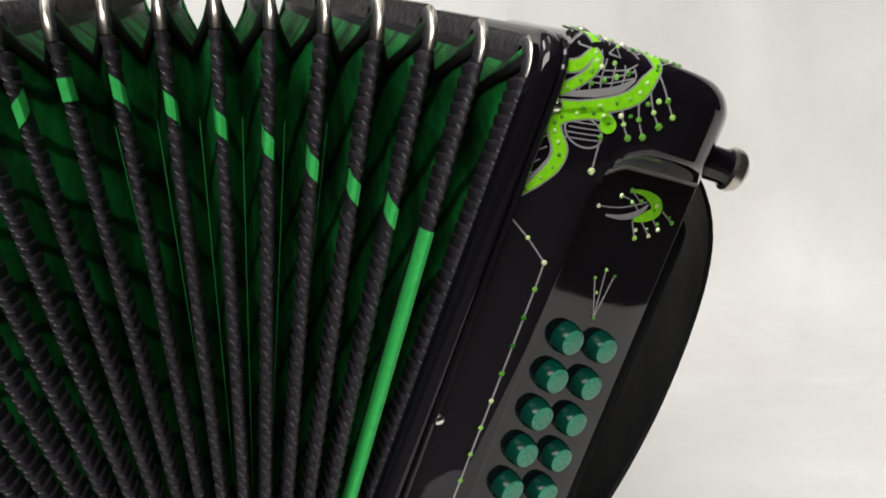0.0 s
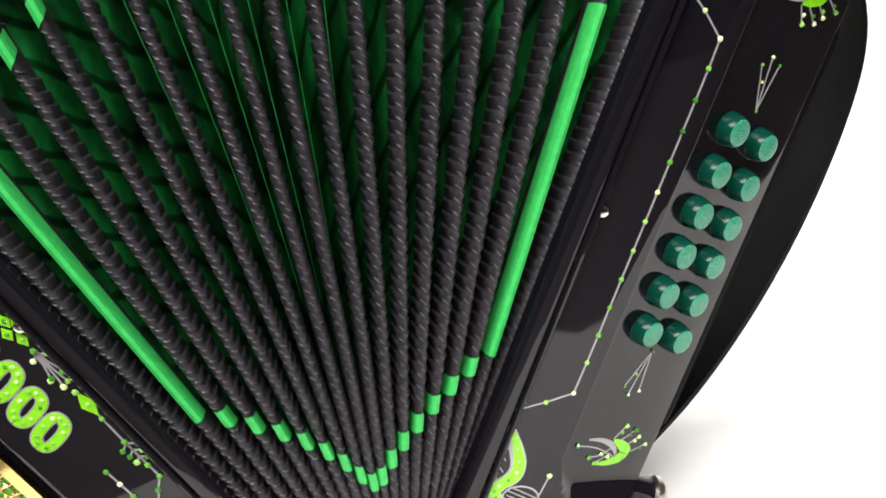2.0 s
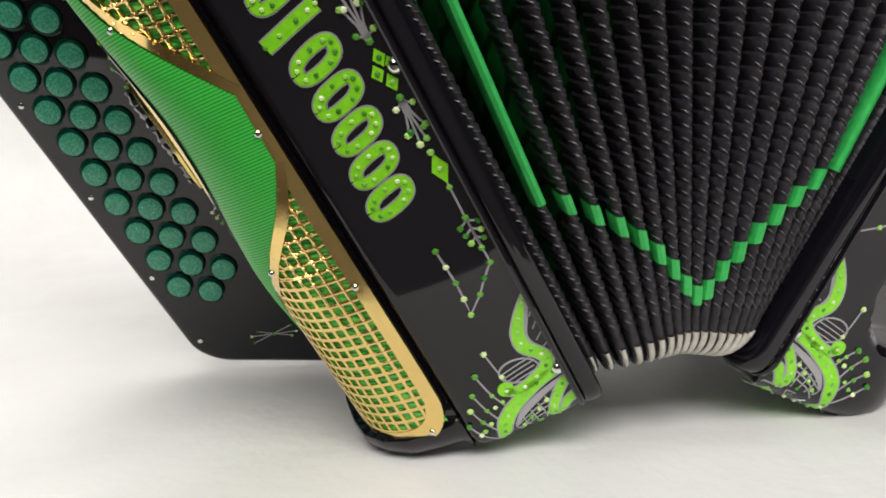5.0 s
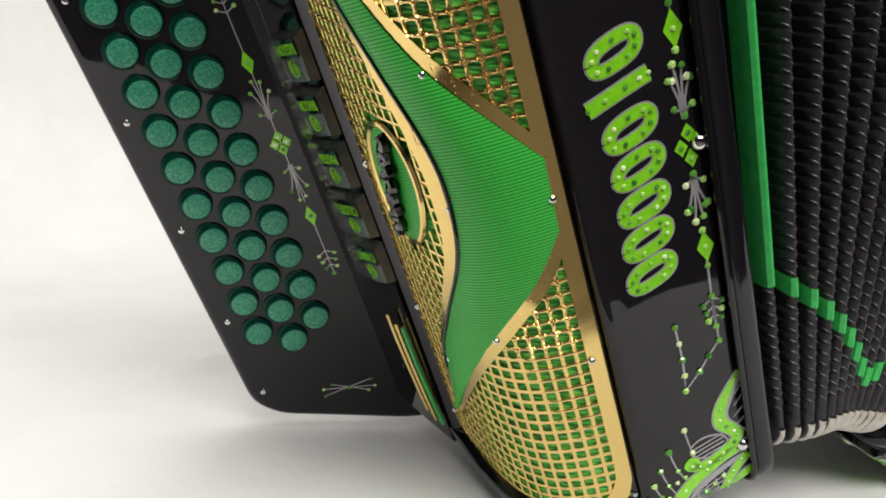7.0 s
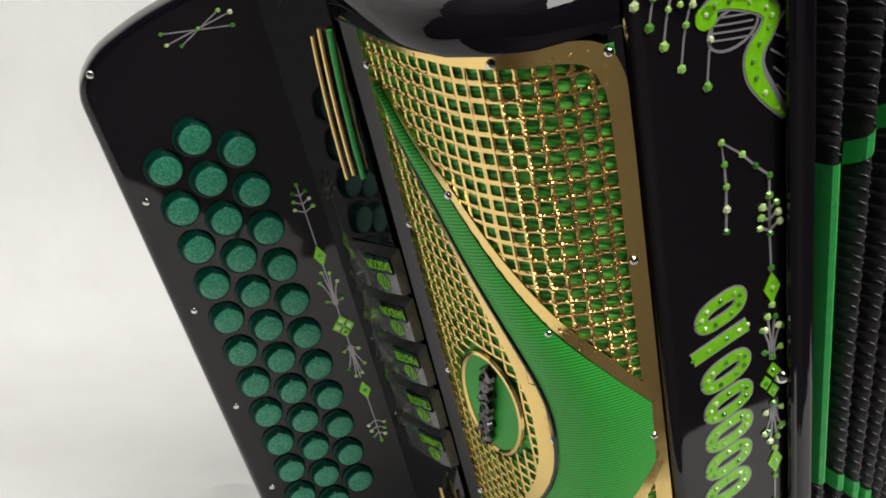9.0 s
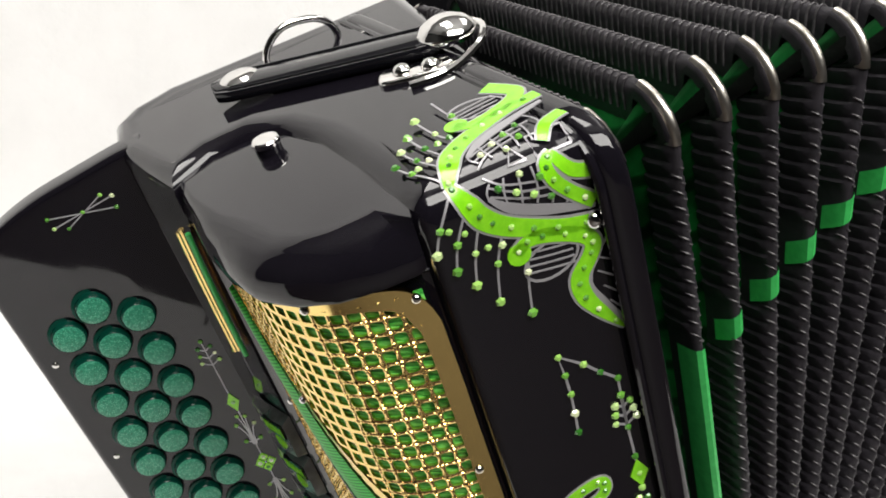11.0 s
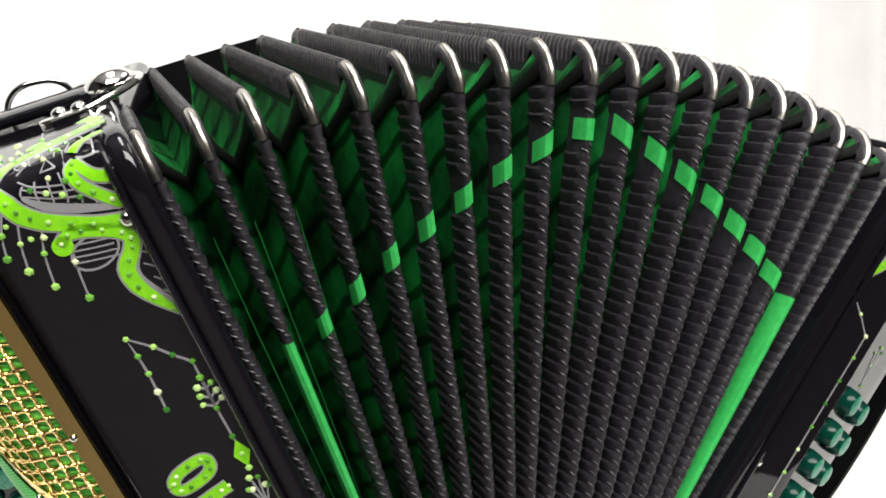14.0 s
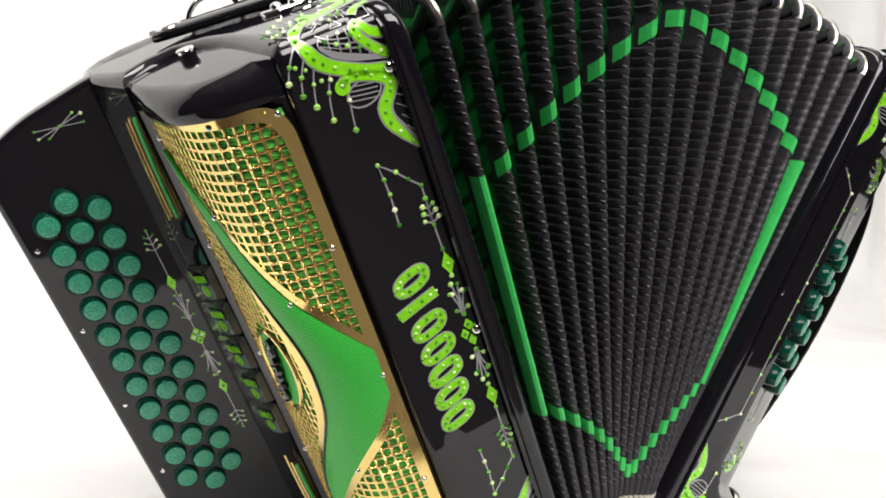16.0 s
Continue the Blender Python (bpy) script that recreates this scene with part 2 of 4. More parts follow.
def ribbon(shape, pts, widths, place, lift, step=4, floor=0.0):
    """A flat raised band along a line drawn on a surface; place(x, y, lift) gives the world."""
    line = smooth_line(pts, step) if step > 1 else [np.array(q, float) for q in pts]
    n = len(line)
    ws = np.interp(np.linspace(0, 1, n), np.linspace(0, 1, len(widths)), widths)
    rows = []
    for i, q in enumerate(line):
        d = line[min(i + 1, n - 1)] - line[max(i - 1, 0)]
        d = d / (np.hypot(*d) + 1e-9)
        s = np.array((-d[1], d[0])) * ws[i] / 2
        a, b = q + s, q - s
        rows.append([place(*a, floor), place(*a, lift), place(*b, lift), place(*b, floor)])
    shape.ring_loft(rows, closed=False)


def plate(shape, outline, place, lift, floor=0.0):
    """A raised flat patch with an outline on a surface."""
    base, k = len(shape.v), len(outline)
    shape.v += [place(x, y, lift) for x, y in outline] + [place(x, y, floor) for x, y in outline]
    shape.f.append(tuple(range(base, base + k)))
    for j in range(k):
        shape.f.append((base + j, base + (j + 1) % k, base + k + (j + 1) % k, base + k + j))


def disc(x, y, rx, ry=None, sides=14, turn=0.0):
    ry = ry or rx
    return [(x + rx * math.cos(t) * math.cos(turn) - ry * math.sin(t) * math.sin(turn), y + rx * math.cos(t) * math.sin(turn) + ry * math.sin(t) * math.cos(turn)) for t in [2 * math.pi * k / sides for k in range(sides)]]


def gem(shape, x, y, place, r=1.25, lift=0.3):
    """A small faceted stone."""
    base, k = len(shape.v), 6
    r *= random.uniform(0.88, 1.1)
    ph = random.uniform(0, 6.28)
    for rr, h in ((r, lift), (r * 0.55, lift + r * 0.62)):
        shape.v += [place(x + rr * math.cos(ph + 2 * math.pi * j / k), y + rr * math.sin(ph + 2 * math.pi * j / k), h) for j in range(k)]
    for j in range(k):
        shape.f.append((base + j, base + (j + 1) % k, base + k + (j + 1) % k, base + k + j))
    shape.f.append(tuple(base + k + j for j in range(k)))


def set_stones(shape, parent, single):
    """The stones of one inlay: each a part of its own where the eye passes close, else one joined part."""
    if not single:
        tagged(shape.make("stone_setting", GEM, parent, "small green rhinestones", smooth=False), kind="stuff")
        return
    faces = [f for f in shape.f if max(f) < 12]
    for k in range(len(shape.v) // 12):
        add_mesh("rhinestone", shape.v[12 * k:12 * k + 12], faces, GEM, parent, "", False)


def offset_poly(poly, d):
    """Moves a closed outline inward by d along its vertex normals."""
    n, out = len(poly), []
    area2 = sum(poly[i][0] * poly[(i + 1) % n][1] - poly[(i + 1) % n][0] * poly[i][1] for i in range(n))
    sign = 1 if area2 > 0 else -1
    for i in range(n):
        a, b, c = (np.array(poly[(i + k) % n], float) for k in (-1, 0, 1))
        e1, e2 = (b - a) / np.hypot(*(b - a)), (c - b) / np.hypot(*(c - b))
        n1, n2 = np.array((-e1[1], e1[0])) * sign, np.array((-e2[1], e2[0])) * sign
        m = n1 + n2
        m = m / max(m @ m, 0.5) * 2 if m @ m > 1e-6 else n1
        out.append(tuple(b + m * d))
    return out


def round_corners(poly, radius, k=4):
    """Rounds the corners of an outline; radius may be one figure or one for each corner."""
    out, n = [], len(poly)
    for i in range(n):
        r = radius[i] if isinstance(radius, (list, tuple)) else radius
        a, b, c = (np.array(poly[(i + j) % n], float) for j in (-1, 0, 1))
        if r <= 0:
            out.append(tuple(b))
            continue
        d1, d2 = (a - b) / np.hypot(*(a - b)), (c - b) / np.hypot(*(c - b))
        t = min(r, 0.45 * np.hypot(*(a - b)), 0.45 * np.hypot(*(c - b)))
        for s in range(k + 1):
            u = s / k
            out.append(tuple((1 - u) ** 2 * (b + d1 * t) + 2 * u * (1 - u) * b + u * u * (b + d2 * t)))
    return out


def prism(shape, poly, lo, hi, place, r, k=5):
    """A solid with an outline in two axes and rounded ends along the third; place(x, y, along)."""
    rings = []
    for s in range(k + 1):
        t = math.pi / 2 * (1 - s / k)
        rings.append((lo + r - r * math.sin(t), r * (1 - math.cos(t))))
    for s in range(k + 1):
        t = math.pi / 2 * s / k
        rings.append((hi - r + r * math.sin(t), r * (1 - math.cos(t))))
    shape.ring_loft([[place(x, y, al) for x, y in (offset_poly(poly, d) if d > 1e-6 else poly)] for al, d in rings])


def dome(parent, name, at, axis, r, mat, label="", h=None):
    h = h or r * 0.8
    prof = [(r, -0.6), (r, 0.1)] + [(r * math.cos(t), 0.1 + h * math.sin(t)) for t in (0.35, 0.7, 1.05, 1.4)] + [(0.0, 0.1 + h)]
    return Shape().lathe(at, axis, prof, 14).make(name, mat, parent, label)


# ---- setting ----
def build_setting():
    s = Shape()
    nx, ys = 300, []
    prof = [(None, -0.0065 if i else -0.009) for i in range(52)]
    prof += [(0.54 + 0.16 * math.sin(t), -0.006 + 0.16 * (1 - math.cos(t))) for t in [math.pi / 2 * i / 12 for i in range(1, 13)]]
    prof += [(0.70, 0.154 + 1.15 * i / 24) for i in range(1, 25)]
    rows = []
    for j, (y, z) in enumerate(prof):
        row = []
        for i in range(nx + 1):
            x = -1.6 + 3.2 * i / nx
            if prof[j][0] is None:
                front = float(np.interp(x, (-1.6, -0.15, -0.01, 0.12, 0.30, 0.385, 0.44, 1.6), (-0.06, -0.075, -0.14, -0.178, -0.20, -0.08, 0.03, 0.25)))
                y = front + (0.54 - front) * j / 51
            q = Vector((x * 2.2, y * 2.2, z * 2.2))
            w = noise.noise(q) * 0.5 + noise.noise(Vector((q.x * 3.1 + 0.8 * q.y, q.y * 2.0, q.z * 2.0 + 4))) * 0.35
            back = max(0.0, min(1.0, (y - 0.35) / 0.2))
            lift = (0.0045 + 0.0235 * back) * w + 0.009 * back * math.sin(x * 11 + 2.5 * noise.noise(Vector((x, z * 2, 7))))
            crease = max(0.0, 1 - abs(noise.noise(Vector((x * 2.6 + 1.7 * y, y * 5.0 - 0.9 * x, 3.0)))) * 16) + max(0.0, 1 - abs(noise.noise(Vector((x * 4.0 - 2.2 * y, y * 4.0 + x, 9.0)))) * 20)
            lift += 0.0042 * crease
            flat = y < 0.35
            row.append(Vector((x, y - (lift if not flat else 0), z + ((lift - 0.003) * (1.0 if y < 0.3 and (y > 0.2 or y < -0.02 or abs(x) > 0.32) else 0.35) if flat else lift * 0.3))))
        rows.append(row)
    s.ring_loft(rows, closed=False)
    cloth = s.make("backdrop_sheet", SHEET)
    tagged(cloth, "white cotton sheet spread over the table and up behind", "sheet", kind="structure")
    t = Shape()
    prism(t, round_corners([(-1.55, -0.62), (1.55, -0.62), (1.55, 0.62), (-1.55, 0.62)], 0.01), -45, -11, lambda x, y, al: Vector((x, y, al * MM)), 0)
    table = t.make("table", TABLEWOOD)
    tagged(table, "dark wooden table under the white sheet", "table")
    for x, y in ((-1.4, -0.5), (1.4, -0.5), (-1.4, 0.55), (1.4, 0.55)):
        g = Shape()
        prism(g, [(x - 0.03, y - 0.03), (x + 0.03, y - 0.03), (x + 0.03, y + 0.03), (x - 0.03, y + 0.03)], -750, -45, lambda a, b, al: Vector((a, b, al * MM)), 0)
        g.make("leg", TABLEWOOD, table)
    for name, mat, lo, hi in (("floor", WALLPAINT, (-2.2, -2.6, -0.80), (2.2, 1.6, -0.75)), ("ceiling", CEILPAINT, (-2.2, -2.6, 1.85), (2.2, 1.6, 1.95)),
                              ("wall_north", WALLPAINT, (-2.2, 1.6, -0.8), (2.2, 1.7, 1.95)), ("wall_south", WALLPAINT, (-2.2, -2.7, -0.8), (2.2, -2.6, 1.95)),
                              ("wall_west", WALLPAINT, (-2.3, -2.7, -0.8), (-2.2, 1.7, 1.95)), ("wall_east", WALLPAINT, (2.2, -2.7, -0.8), (2.3, 1.7, 1.95))):
        w = Shape()
        prism(w, [(lo[0], lo[1]), (hi[0], lo[1]), (hi[0], hi[1]), (lo[0], hi[1])], lo[2] * 1000, hi[2] * 1000, lambda a, b, al: Vector((a, b, al * MM)), 0, 1)
        tagged(w.make(name, mat, smooth=False), "plain dark room " + name.split("_")[0], name.split("_")[0], kind="structure")


build_setting()

# ---- the accordion ----
accordion = new("button_accordion")
tagged(accordion, "black lacquered button accordion with open green bellows on white sheet", "accordion")
FRONT = -2.5
END, ER = 154.0, 10.0


def over_end(o, s, lift, to, sign, end, ra, rn):
    """A place on the front face that runs on round the end's rounded edge."""
    flat, mean = end - ra, 0.5 * (ra + rn)
    if s <= flat:
        return to(o, FRONT + lift, sign * s)
    t = (s - flat) / mean
    if t < math.pi / 2:
        return to(o, FRONT - rn + (rn + lift) * math.cos(t), sign * (flat + (ra + lift) * math.sin(t)))
    return to(o, FRONT - rn - (s - flat - mean * math.pi / 2), sign * (end + lift))


# -- bellows: nineteen folds fanned between the two frames --
def fan():
    qa = Matrix((-T_AXES[0], T_AXES[1], T_AXES[2])).transposed()
    qb = Matrix((B_AXES[0], B_AXES[1], B_AXES[2])).transposed()
    flip = Matrix.Diagonal((-1, 1, 1))
    qa, qb = (qa @ flip).to_quaternion(), (qb @ flip).to_quaternion()
    ca, cb = tre(FAN_O, -8, 0), bas(FAN_O, -8, 0)
    reach = (cb - ca).length * 1.07

    def at(u):
        h = (2 * u ** 3 - 3 * u ** 2 + 1, u ** 3 - 2 * u ** 2 + u, -2 * u ** 3 + 3 * u ** 2, u ** 3 - u ** 2)
        c = ca * h[0] - T_AXES[0] * reach * h[1] + cb * h[2] + B_AXES[0] * reach * h[3]
        m = qa.slerp(qb, u).to_matrix() @ flip
        lean = 0.052 * math.sin(math.pi * u)
        s1, s2, s3 = (math.sin(k * math.pi * u) for k in (1, 2, 3))

        def put(x, n, a):
            # the sag and twist of the hanging folds
            x += 0.35 * s1 + 1.46 * s2 + 0.18 * s3 + (1.70 * s1 - 0.37 * s2 - 0.31 * s3) * a * 0.01
            n += 3.67 * s1 - 4.05 * s2 + 1.26 * s3 - (3.58 * s1 + 0.19 * s2 + 0.76 * s3) * a * 0.01
            a = a * (1 + 0.0002 * n)
            return c + m @ Vector(((x - lean * a + 0.16 * n) * MM, n * MM, a * MM))

        return put

    return at


FAN_O = -12
FOLDS, DEPTH, HALF, CORNER = 19, 152.0, 150.0, 15.0
fold_at = fan()


def loop(d, step=None):
    """The outline of a fold set in by d: (n, a, outward n, outward a, run); same number of places for every d."""
    r = max(1.5, CORNER - d)
    n0, n1, a1 = -d, -DEPTH + d, HALF - d
    out = []
    step = step or 1.05
    for (sn, sa), (en, ea), nrm, full in (((0, 1), (0, -1), (1, 0), 2 * HALF - 2 * CORNER), ((0, -1), (1, -1), (0, -1), DEPTH - 2 * CORNER), ((1, -1), (1, 1), (-1, 0), 2 * HALF - 2 * CORNER), ((1, 1), (0, 1), (0, 1), DEPTH - 2 * CORNER)):
        cs = (n0 if sn == 0 else n1, a1 * sa)
        ce = (n0 if en == 0 else n1, a1 * ea)
        along = np.array((ce[0] - cs[0], ce[1] - cs[1]))
        L = np.hypot(*along)
        along = along / L
        k = int(full / step)
        for i in range(k):
            q = np.array(cs) + along * (r + (L - 2 * r) * i / k)
            out.append((q[0], q[1], nrm[0], nrm[1]))
        cc = np.array(ce) - along * r - np.array(nrm) * r
        for i in range(8):
            t = math.pi / 2 * i / 8
            v = np.array(nrm) * math.cos(t) + along * math.sin(t)
            out.append((cc[0] + r * v[0], cc[1] + r * v[1], v[0], v[1]))
    return out


def fold_width(a):
    """Half the width of a fold where the fan leaves it this much room."""
    return max(1.4, min(1.8, 0.36 * (11.0 + 0.048 * a)))


PITCH = 4.9
SECTION = [(-1.02, 12.0), (-0.99, 9.0), (-0.95, 5.5), (-0.92, 2.4), (-0.78, 1.1), (-0.42, 0.25), (0.0, 0.0), (0.42, 0.25), (0.78, 1.1), (0.92, 2.4), (0.95, 5.5), (0.99, 9.0), (1.02, 12.0)]
# one slat of the tape: a steep lip, then a slow fall
SLAT = ((0.0, 0.0), (0.17, 1.0), (0.62, 0.7))


def tape_rows():
    """Places round a fold: (n, a, outward n, outward a, height of the slat, share of the tape's depth)."""
    out = []
    for k in range(int((2 * HALF - 2 * CORNER) / PITCH)):
        for f, h in SLAT:
            out.append((0.0, HALF - CORNER - (k + f) * PITCH, 1, 0, h, 1.0))
    for q in loop(0, 2.1):
        front = abs(q[0]) < 0.01 and abs(q[1]) <= HALF - CORNER
        if not front:
            out.append((*q, 0.35 + 0.3 * (len(out) % 2), 0.3 if abs(q[2] * q[3]) > 0.01 else 1.0))
    return out


def build_fold(i):
    put = fold_at(i / (FOLDS - 1))
    # the green satin marks that join into a long six-sided outline
    c = 119.6 if i == 9 else 115.1 - 7.57 * (8 - i) if i < 9 else 117.3 - 7.35 * (i - 10)
    shift = -2.2 + 3.2 * i / 18
    marks = []
    if i in (1, FOLDS - 2):
        marks = [(-68.2, 66.0 if i == 1 else 70.5)]
    elif 1 < i < FOLDS - 2:
        marks = [(c + shift - 4.0, c + shift + 4.0), (-c + shift - 4.0, -c + shift + 4.0)]
    verts, faces = [], []
    ring = tape_rows()
    for n, a, dn, da, h, share in ring:
        w = fold_width(a)
        if dn == 1 and any(lo - 4.6 < a < hi + 4.6 for lo, hi in marks):
            h = 0.0
        for x, d in SECTION:
            side = max(0.0, min(1.0, (d - 0.5) / 2.0))
            tilt = -1.5 * min(1.0, d / 9.0) * dn
            out = 0.35 * h * (1 - side)
            d *= share
            verts.append(put(x * w + math.copysign(0.85 * h * side, x), n + dn * (out - d), a + da * (out - d) + tilt))
    k, m = len(SECTION), len(ring)
    for j in range(m):
        for c in range(k - 1):
            a0, b0 = j * k + c, ((j + 1) % m) * k + c
            faces.append((a0, a0 + 1, b0 + 1, b0))
    ob = add_mesh("bellows_fold", verts, faces, TAPE, accordion, turned=True)
    # cords braided over the front edge, two strands to a slat
    cord = Shape()
    for j in range(int((2 * HALF - 44) / PITCH * 2)):
        a = HALF - 22 - 0.5 * PITCH * j + random.uniform(-0.15, 0.15)
        if any(lo - 1.6 < a < hi + 1.6 for lo, hi in marks):
            continue
        w = fold_width(a)
        r = 0.3 * w / 1.8
        if j % 2:
            path = [(-1.0, 2.6, 0.7, 0.4), (-0.86, 1.0, 0.7, 0.9), (-0.45, 0.1, 0.2, 1.1), (0.0, -0.1, -0.5, 1.0), (0.15, 0.1, -0.8, 0.5)]
        else:
            path = [(-0.15, 0.1, 0.8, 0.5), (0.0, -0.1, 0.5, 1.0), (0.45, 0.1, -0.2, 1.1), (0.86, 1.0, -0.7, 0.9), (1.0, 2.6, -0.7, 0.4)]
        cord.tube([put(x * w, 0.15 - d, a + da) for x, d, da, _ in path], [r * q[3] for q in path], 6)
    for j in range(int((DEPTH - 34) / 3.1)):
        n = -17 - 3.1 * j
        for sg in (1, -1):
            w = fold_width(sg * HALF)
            cord.tube([put(x * (w + 0.4), n, sg * (HALF + 0.35 - d)) for x, d in ((-1.04, 9.0), (-0.98, 3.2), (-0.6, 0.6), (0, 0), (0.6, 0.6), (0.98, 3.2), (1.04, 9.0))], 0.5, 4)
    tagged(cord.make("edge_binding", THREAD, ob, "grey cords braided over the fold's edge"), kind="stuff")
    # metal caps on the corners
    for (cn, ca) in ((0, 1), (0, -1), (1, 1), (1, -1)):
        near = [q for q in loop(0, 2.0) if abs(q[1] - ca * HALF) < ((16.5 if ca > 0 else 15.5) if cn == 0 else 14) and (q[0] > -14 if cn == 0 else q[0] < -DEPTH + 14)]
        cap = 0.9
        near.sort(key=lambda q: q[1] * ca + (q[0] if cn else -q[0]))
        s = Shape()
        rows = []
        for n, a, dn, da in near:
            w = fold_width(a) * (1.0 if ca > 0 else 0.98)
            rows.append([put(x * w, n + dn * (cap - d), a + da * (cap - d)) for x, d in ((-1.05, 3.2), (-1.0, 2.2), (-0.8, 1.0), (-0.42, 0.2), (0, 0), (0.42, 0.2), (0.8, 1.0), (1.0, 2.2), (1.05, 3.2))])
        s.ring_loft(rows, closed=False)
        s.make("metal_corner", NICKEL, ob, "worn nickel corner cap")
    for lo, hi in marks:
        s = Shape()
        rows = []
        mid = 0.5 * (lo + hi)
        slant = 0.0 if i == 9 else (1 if i < 9 else -1) * (4.2 if mid > 0 else -1.8) * (len(marks) > 1)
        kk = max(2, int((hi - lo) / 6))
        for t in range(kk + 1):
            a = lo + (hi - lo) * t / kk
            w = fold_width(a) + 0.2
            rows.append([put(x * w, 0.5 - d, a + slant * (0.3 * x + 0.7 * math.copysign(d / 8.4, x)) - 0.9 * d / 8.4) for x, d in ((-1.12, 8.4), (-1.06, 5.0), (-0.96, 2.2), (-0.72, 0.7), (0, 0), (0.72, 0.7), (0.96, 2.2), (1.06, 5.0), (1.12, 8.4))])
        s.ring_loft(rows, closed=False)
        s.make("green_mark", STRIPE, ob, "bright green satin mark")
    return ob


def build_pleat(i):
    """The green cloth between two folds, sunk to a valley."""
    pa, pb = fold_at(i / (FOLDS - 1)), fold_at((i + 1) / (FOLDS - 1))
    pm = fold_at((i + 0.5) / (FOLDS - 1))
    outer, half, deep = loop(11.0, 6.0), loop(23.0, 6.0), loop(36.0, 6.0)

    def places(j):
        (n, a, dn, da), (hn, ha, _, _), (vn, va, _, _) = outer[j], half[j], deep[j]
        grow = 9.5 * min(1.0, 2.2 * abs(dn * da))
        n, a = n + grow * dn, a + grow * da
        f = max(0.8 * max(0.0, min(1.0, (-a - 70) / 60)), 0.42 * max(0.0, min(1.0, (a - 120) / 12)))
        return (n, a), (hn + (n - hn) * f, ha + (a - ha) * f), (vn + (n - vn) * f, va + (a - va) * f)

    verts, faces = [], []
    for j in range(len(outer)):
        (n, a), (hn, ha), (vn, va) = places(j)
        w = fold_width(a)
        jit = 0.9 * noise.noise(Vector((i * 3.1, j * 0.21, 0.0)))
        verts += [pa(w * 0.9, n, a), pa(w * 0.4, hn, ha).lerp(pm(0, hn, ha), 0.52 + 0.05 * jit), pm(0, vn, va + jit), pb(-w * 0.4, hn, ha).lerp(pm(0, hn, ha), 0.52 - 0.05 * jit), pb(-w * 0.9, n, a)]
    m = len(outer)
    for j in range(m):
        for c in range(4):
            a0, b0 = j * 5 + c, ((j + 1) % m) * 5 + c
            faces.append((a0, a0 + 1, b0 + 1, b0))
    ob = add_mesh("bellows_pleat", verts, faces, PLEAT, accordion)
    for side in (0, 1):
        g = Shape()
        idx = [j for j in range(len(outer)) if (outer[j][1] > 0) == (side == 0) and -outer[j][0] < 34 and abs(outer[j][1]) > HALF - 18 and abs(outer[j][3]) < 0.8]
        rows = []
        for j in idx:
            puff = 1.0 + 0.9 * noise.noise(Vector((i * 1.7, j * 0.9, 4.0)))
            q0, q1, q2 = places(j)
            dn, da = outer[j][2:4]
            w = fold_width(outer[j][1])
            pts = [(n + dn * up, a + da * up) for (n, a), up in ((q0, 0.3), (q1, puff + 0.6), (q2, 1.6), (q1, puff + 0.6), (q0, 0.3))]
            rows.append([pa(w * 0.95, *pts[0]), pa(w * 0.4, *pts[1]).lerp(pm(0, *pts[1]), 0.5), pm(0, *pts[2]), pb(-w * 0.4, *pts[3]).lerp(pm(0, *pts[3]), 0.5), pb(-w * 0.95, *pts[4])])
        g.ring_loft(rows, closed=False)
        g.make("gusset", GUSSETHIDE, ob, "black leather corner gusset")
    line = Shape()
    line.tube([pm(0, -35.2, a) for a in range(116, -117, -8)], 0.26, 5, caps=False)
    line.make("piping", PIPING, ob, "thin green piping in the valley")


for i in range(FOLDS):
    build_fold(i)
for i in range(FOLDS - 1):
    build_pleat(i)


# -- frames that hold the bellows --
def build_frame(to, name, back):
    s = Shape()
    rect = round_corners([(0.8, -154), (0.8, 154.5), (-168, 154.5), (-168, -154)], [14, 20, 14, 14], 6)
    prism(s, rect, -11.5, -2.6, lambda n, a, o: to(o - 0.16 * n * back, n, a * (1 + 0.0002 * n)), 3.4)
    ob = s.make(name, LACQUER, accordion, "glossy black frame with a rolled edge")
    t = Shape()
    path = [to(-2.2 - 0.16 * n * back, n, a * (1 + 0.0002 * n)) for n, a in round_corners([(0.2, -153), (0.2, 153.5), (-167, 153.5), (-167, -153)], [13, 19, 13, 13], 6)]
    t.tube(path + path[:1], 1.3, 8, caps=False)
    t.make("bead", LACQUER, ob, "thin raised bead round the frame")
    return ob


build_frame(tre, "treble_frame", 1)
build_frame(bas, "bass_frame", -1)

# -- treble box --
GRILLE = [(44, -2), (50, -2.8), (60, -5.5), (70, -10.5), (78, -19), (84, -32), (89, -52), (92, -70)]
_g = smooth_line(GRILLE, 6)
_run = np.concatenate(([0.0], np.cumsum([np.hypot(*(b - a)) for a, b in zip(_g, _g[1:])])))
G_LEN = float(_run[-1])


def grille(s, a, lift):
    """A place on the curved grille: run round it, height along it, distance from it."""
    q = [float(np.interp(s, _run, [p[k] for p in _g])) for k in (0, 1)]
    q2 = [float(np.interp(min(s + 0.5, G_LEN), _run, [p[k] for p in _g])) for k in (0, 1)]
    q1 = [float(np.interp(max(s - 0.5, 0), _run, [p[k] for p in _g])) for k in (0, 1)]
    d = np.array((q2[0] - q1[0], q2[1] - q1[1]))
    d = d / np.hypot(*d)
    return tre(q[0] - d[1] * lift, q[1] + d[0] * lift, a)


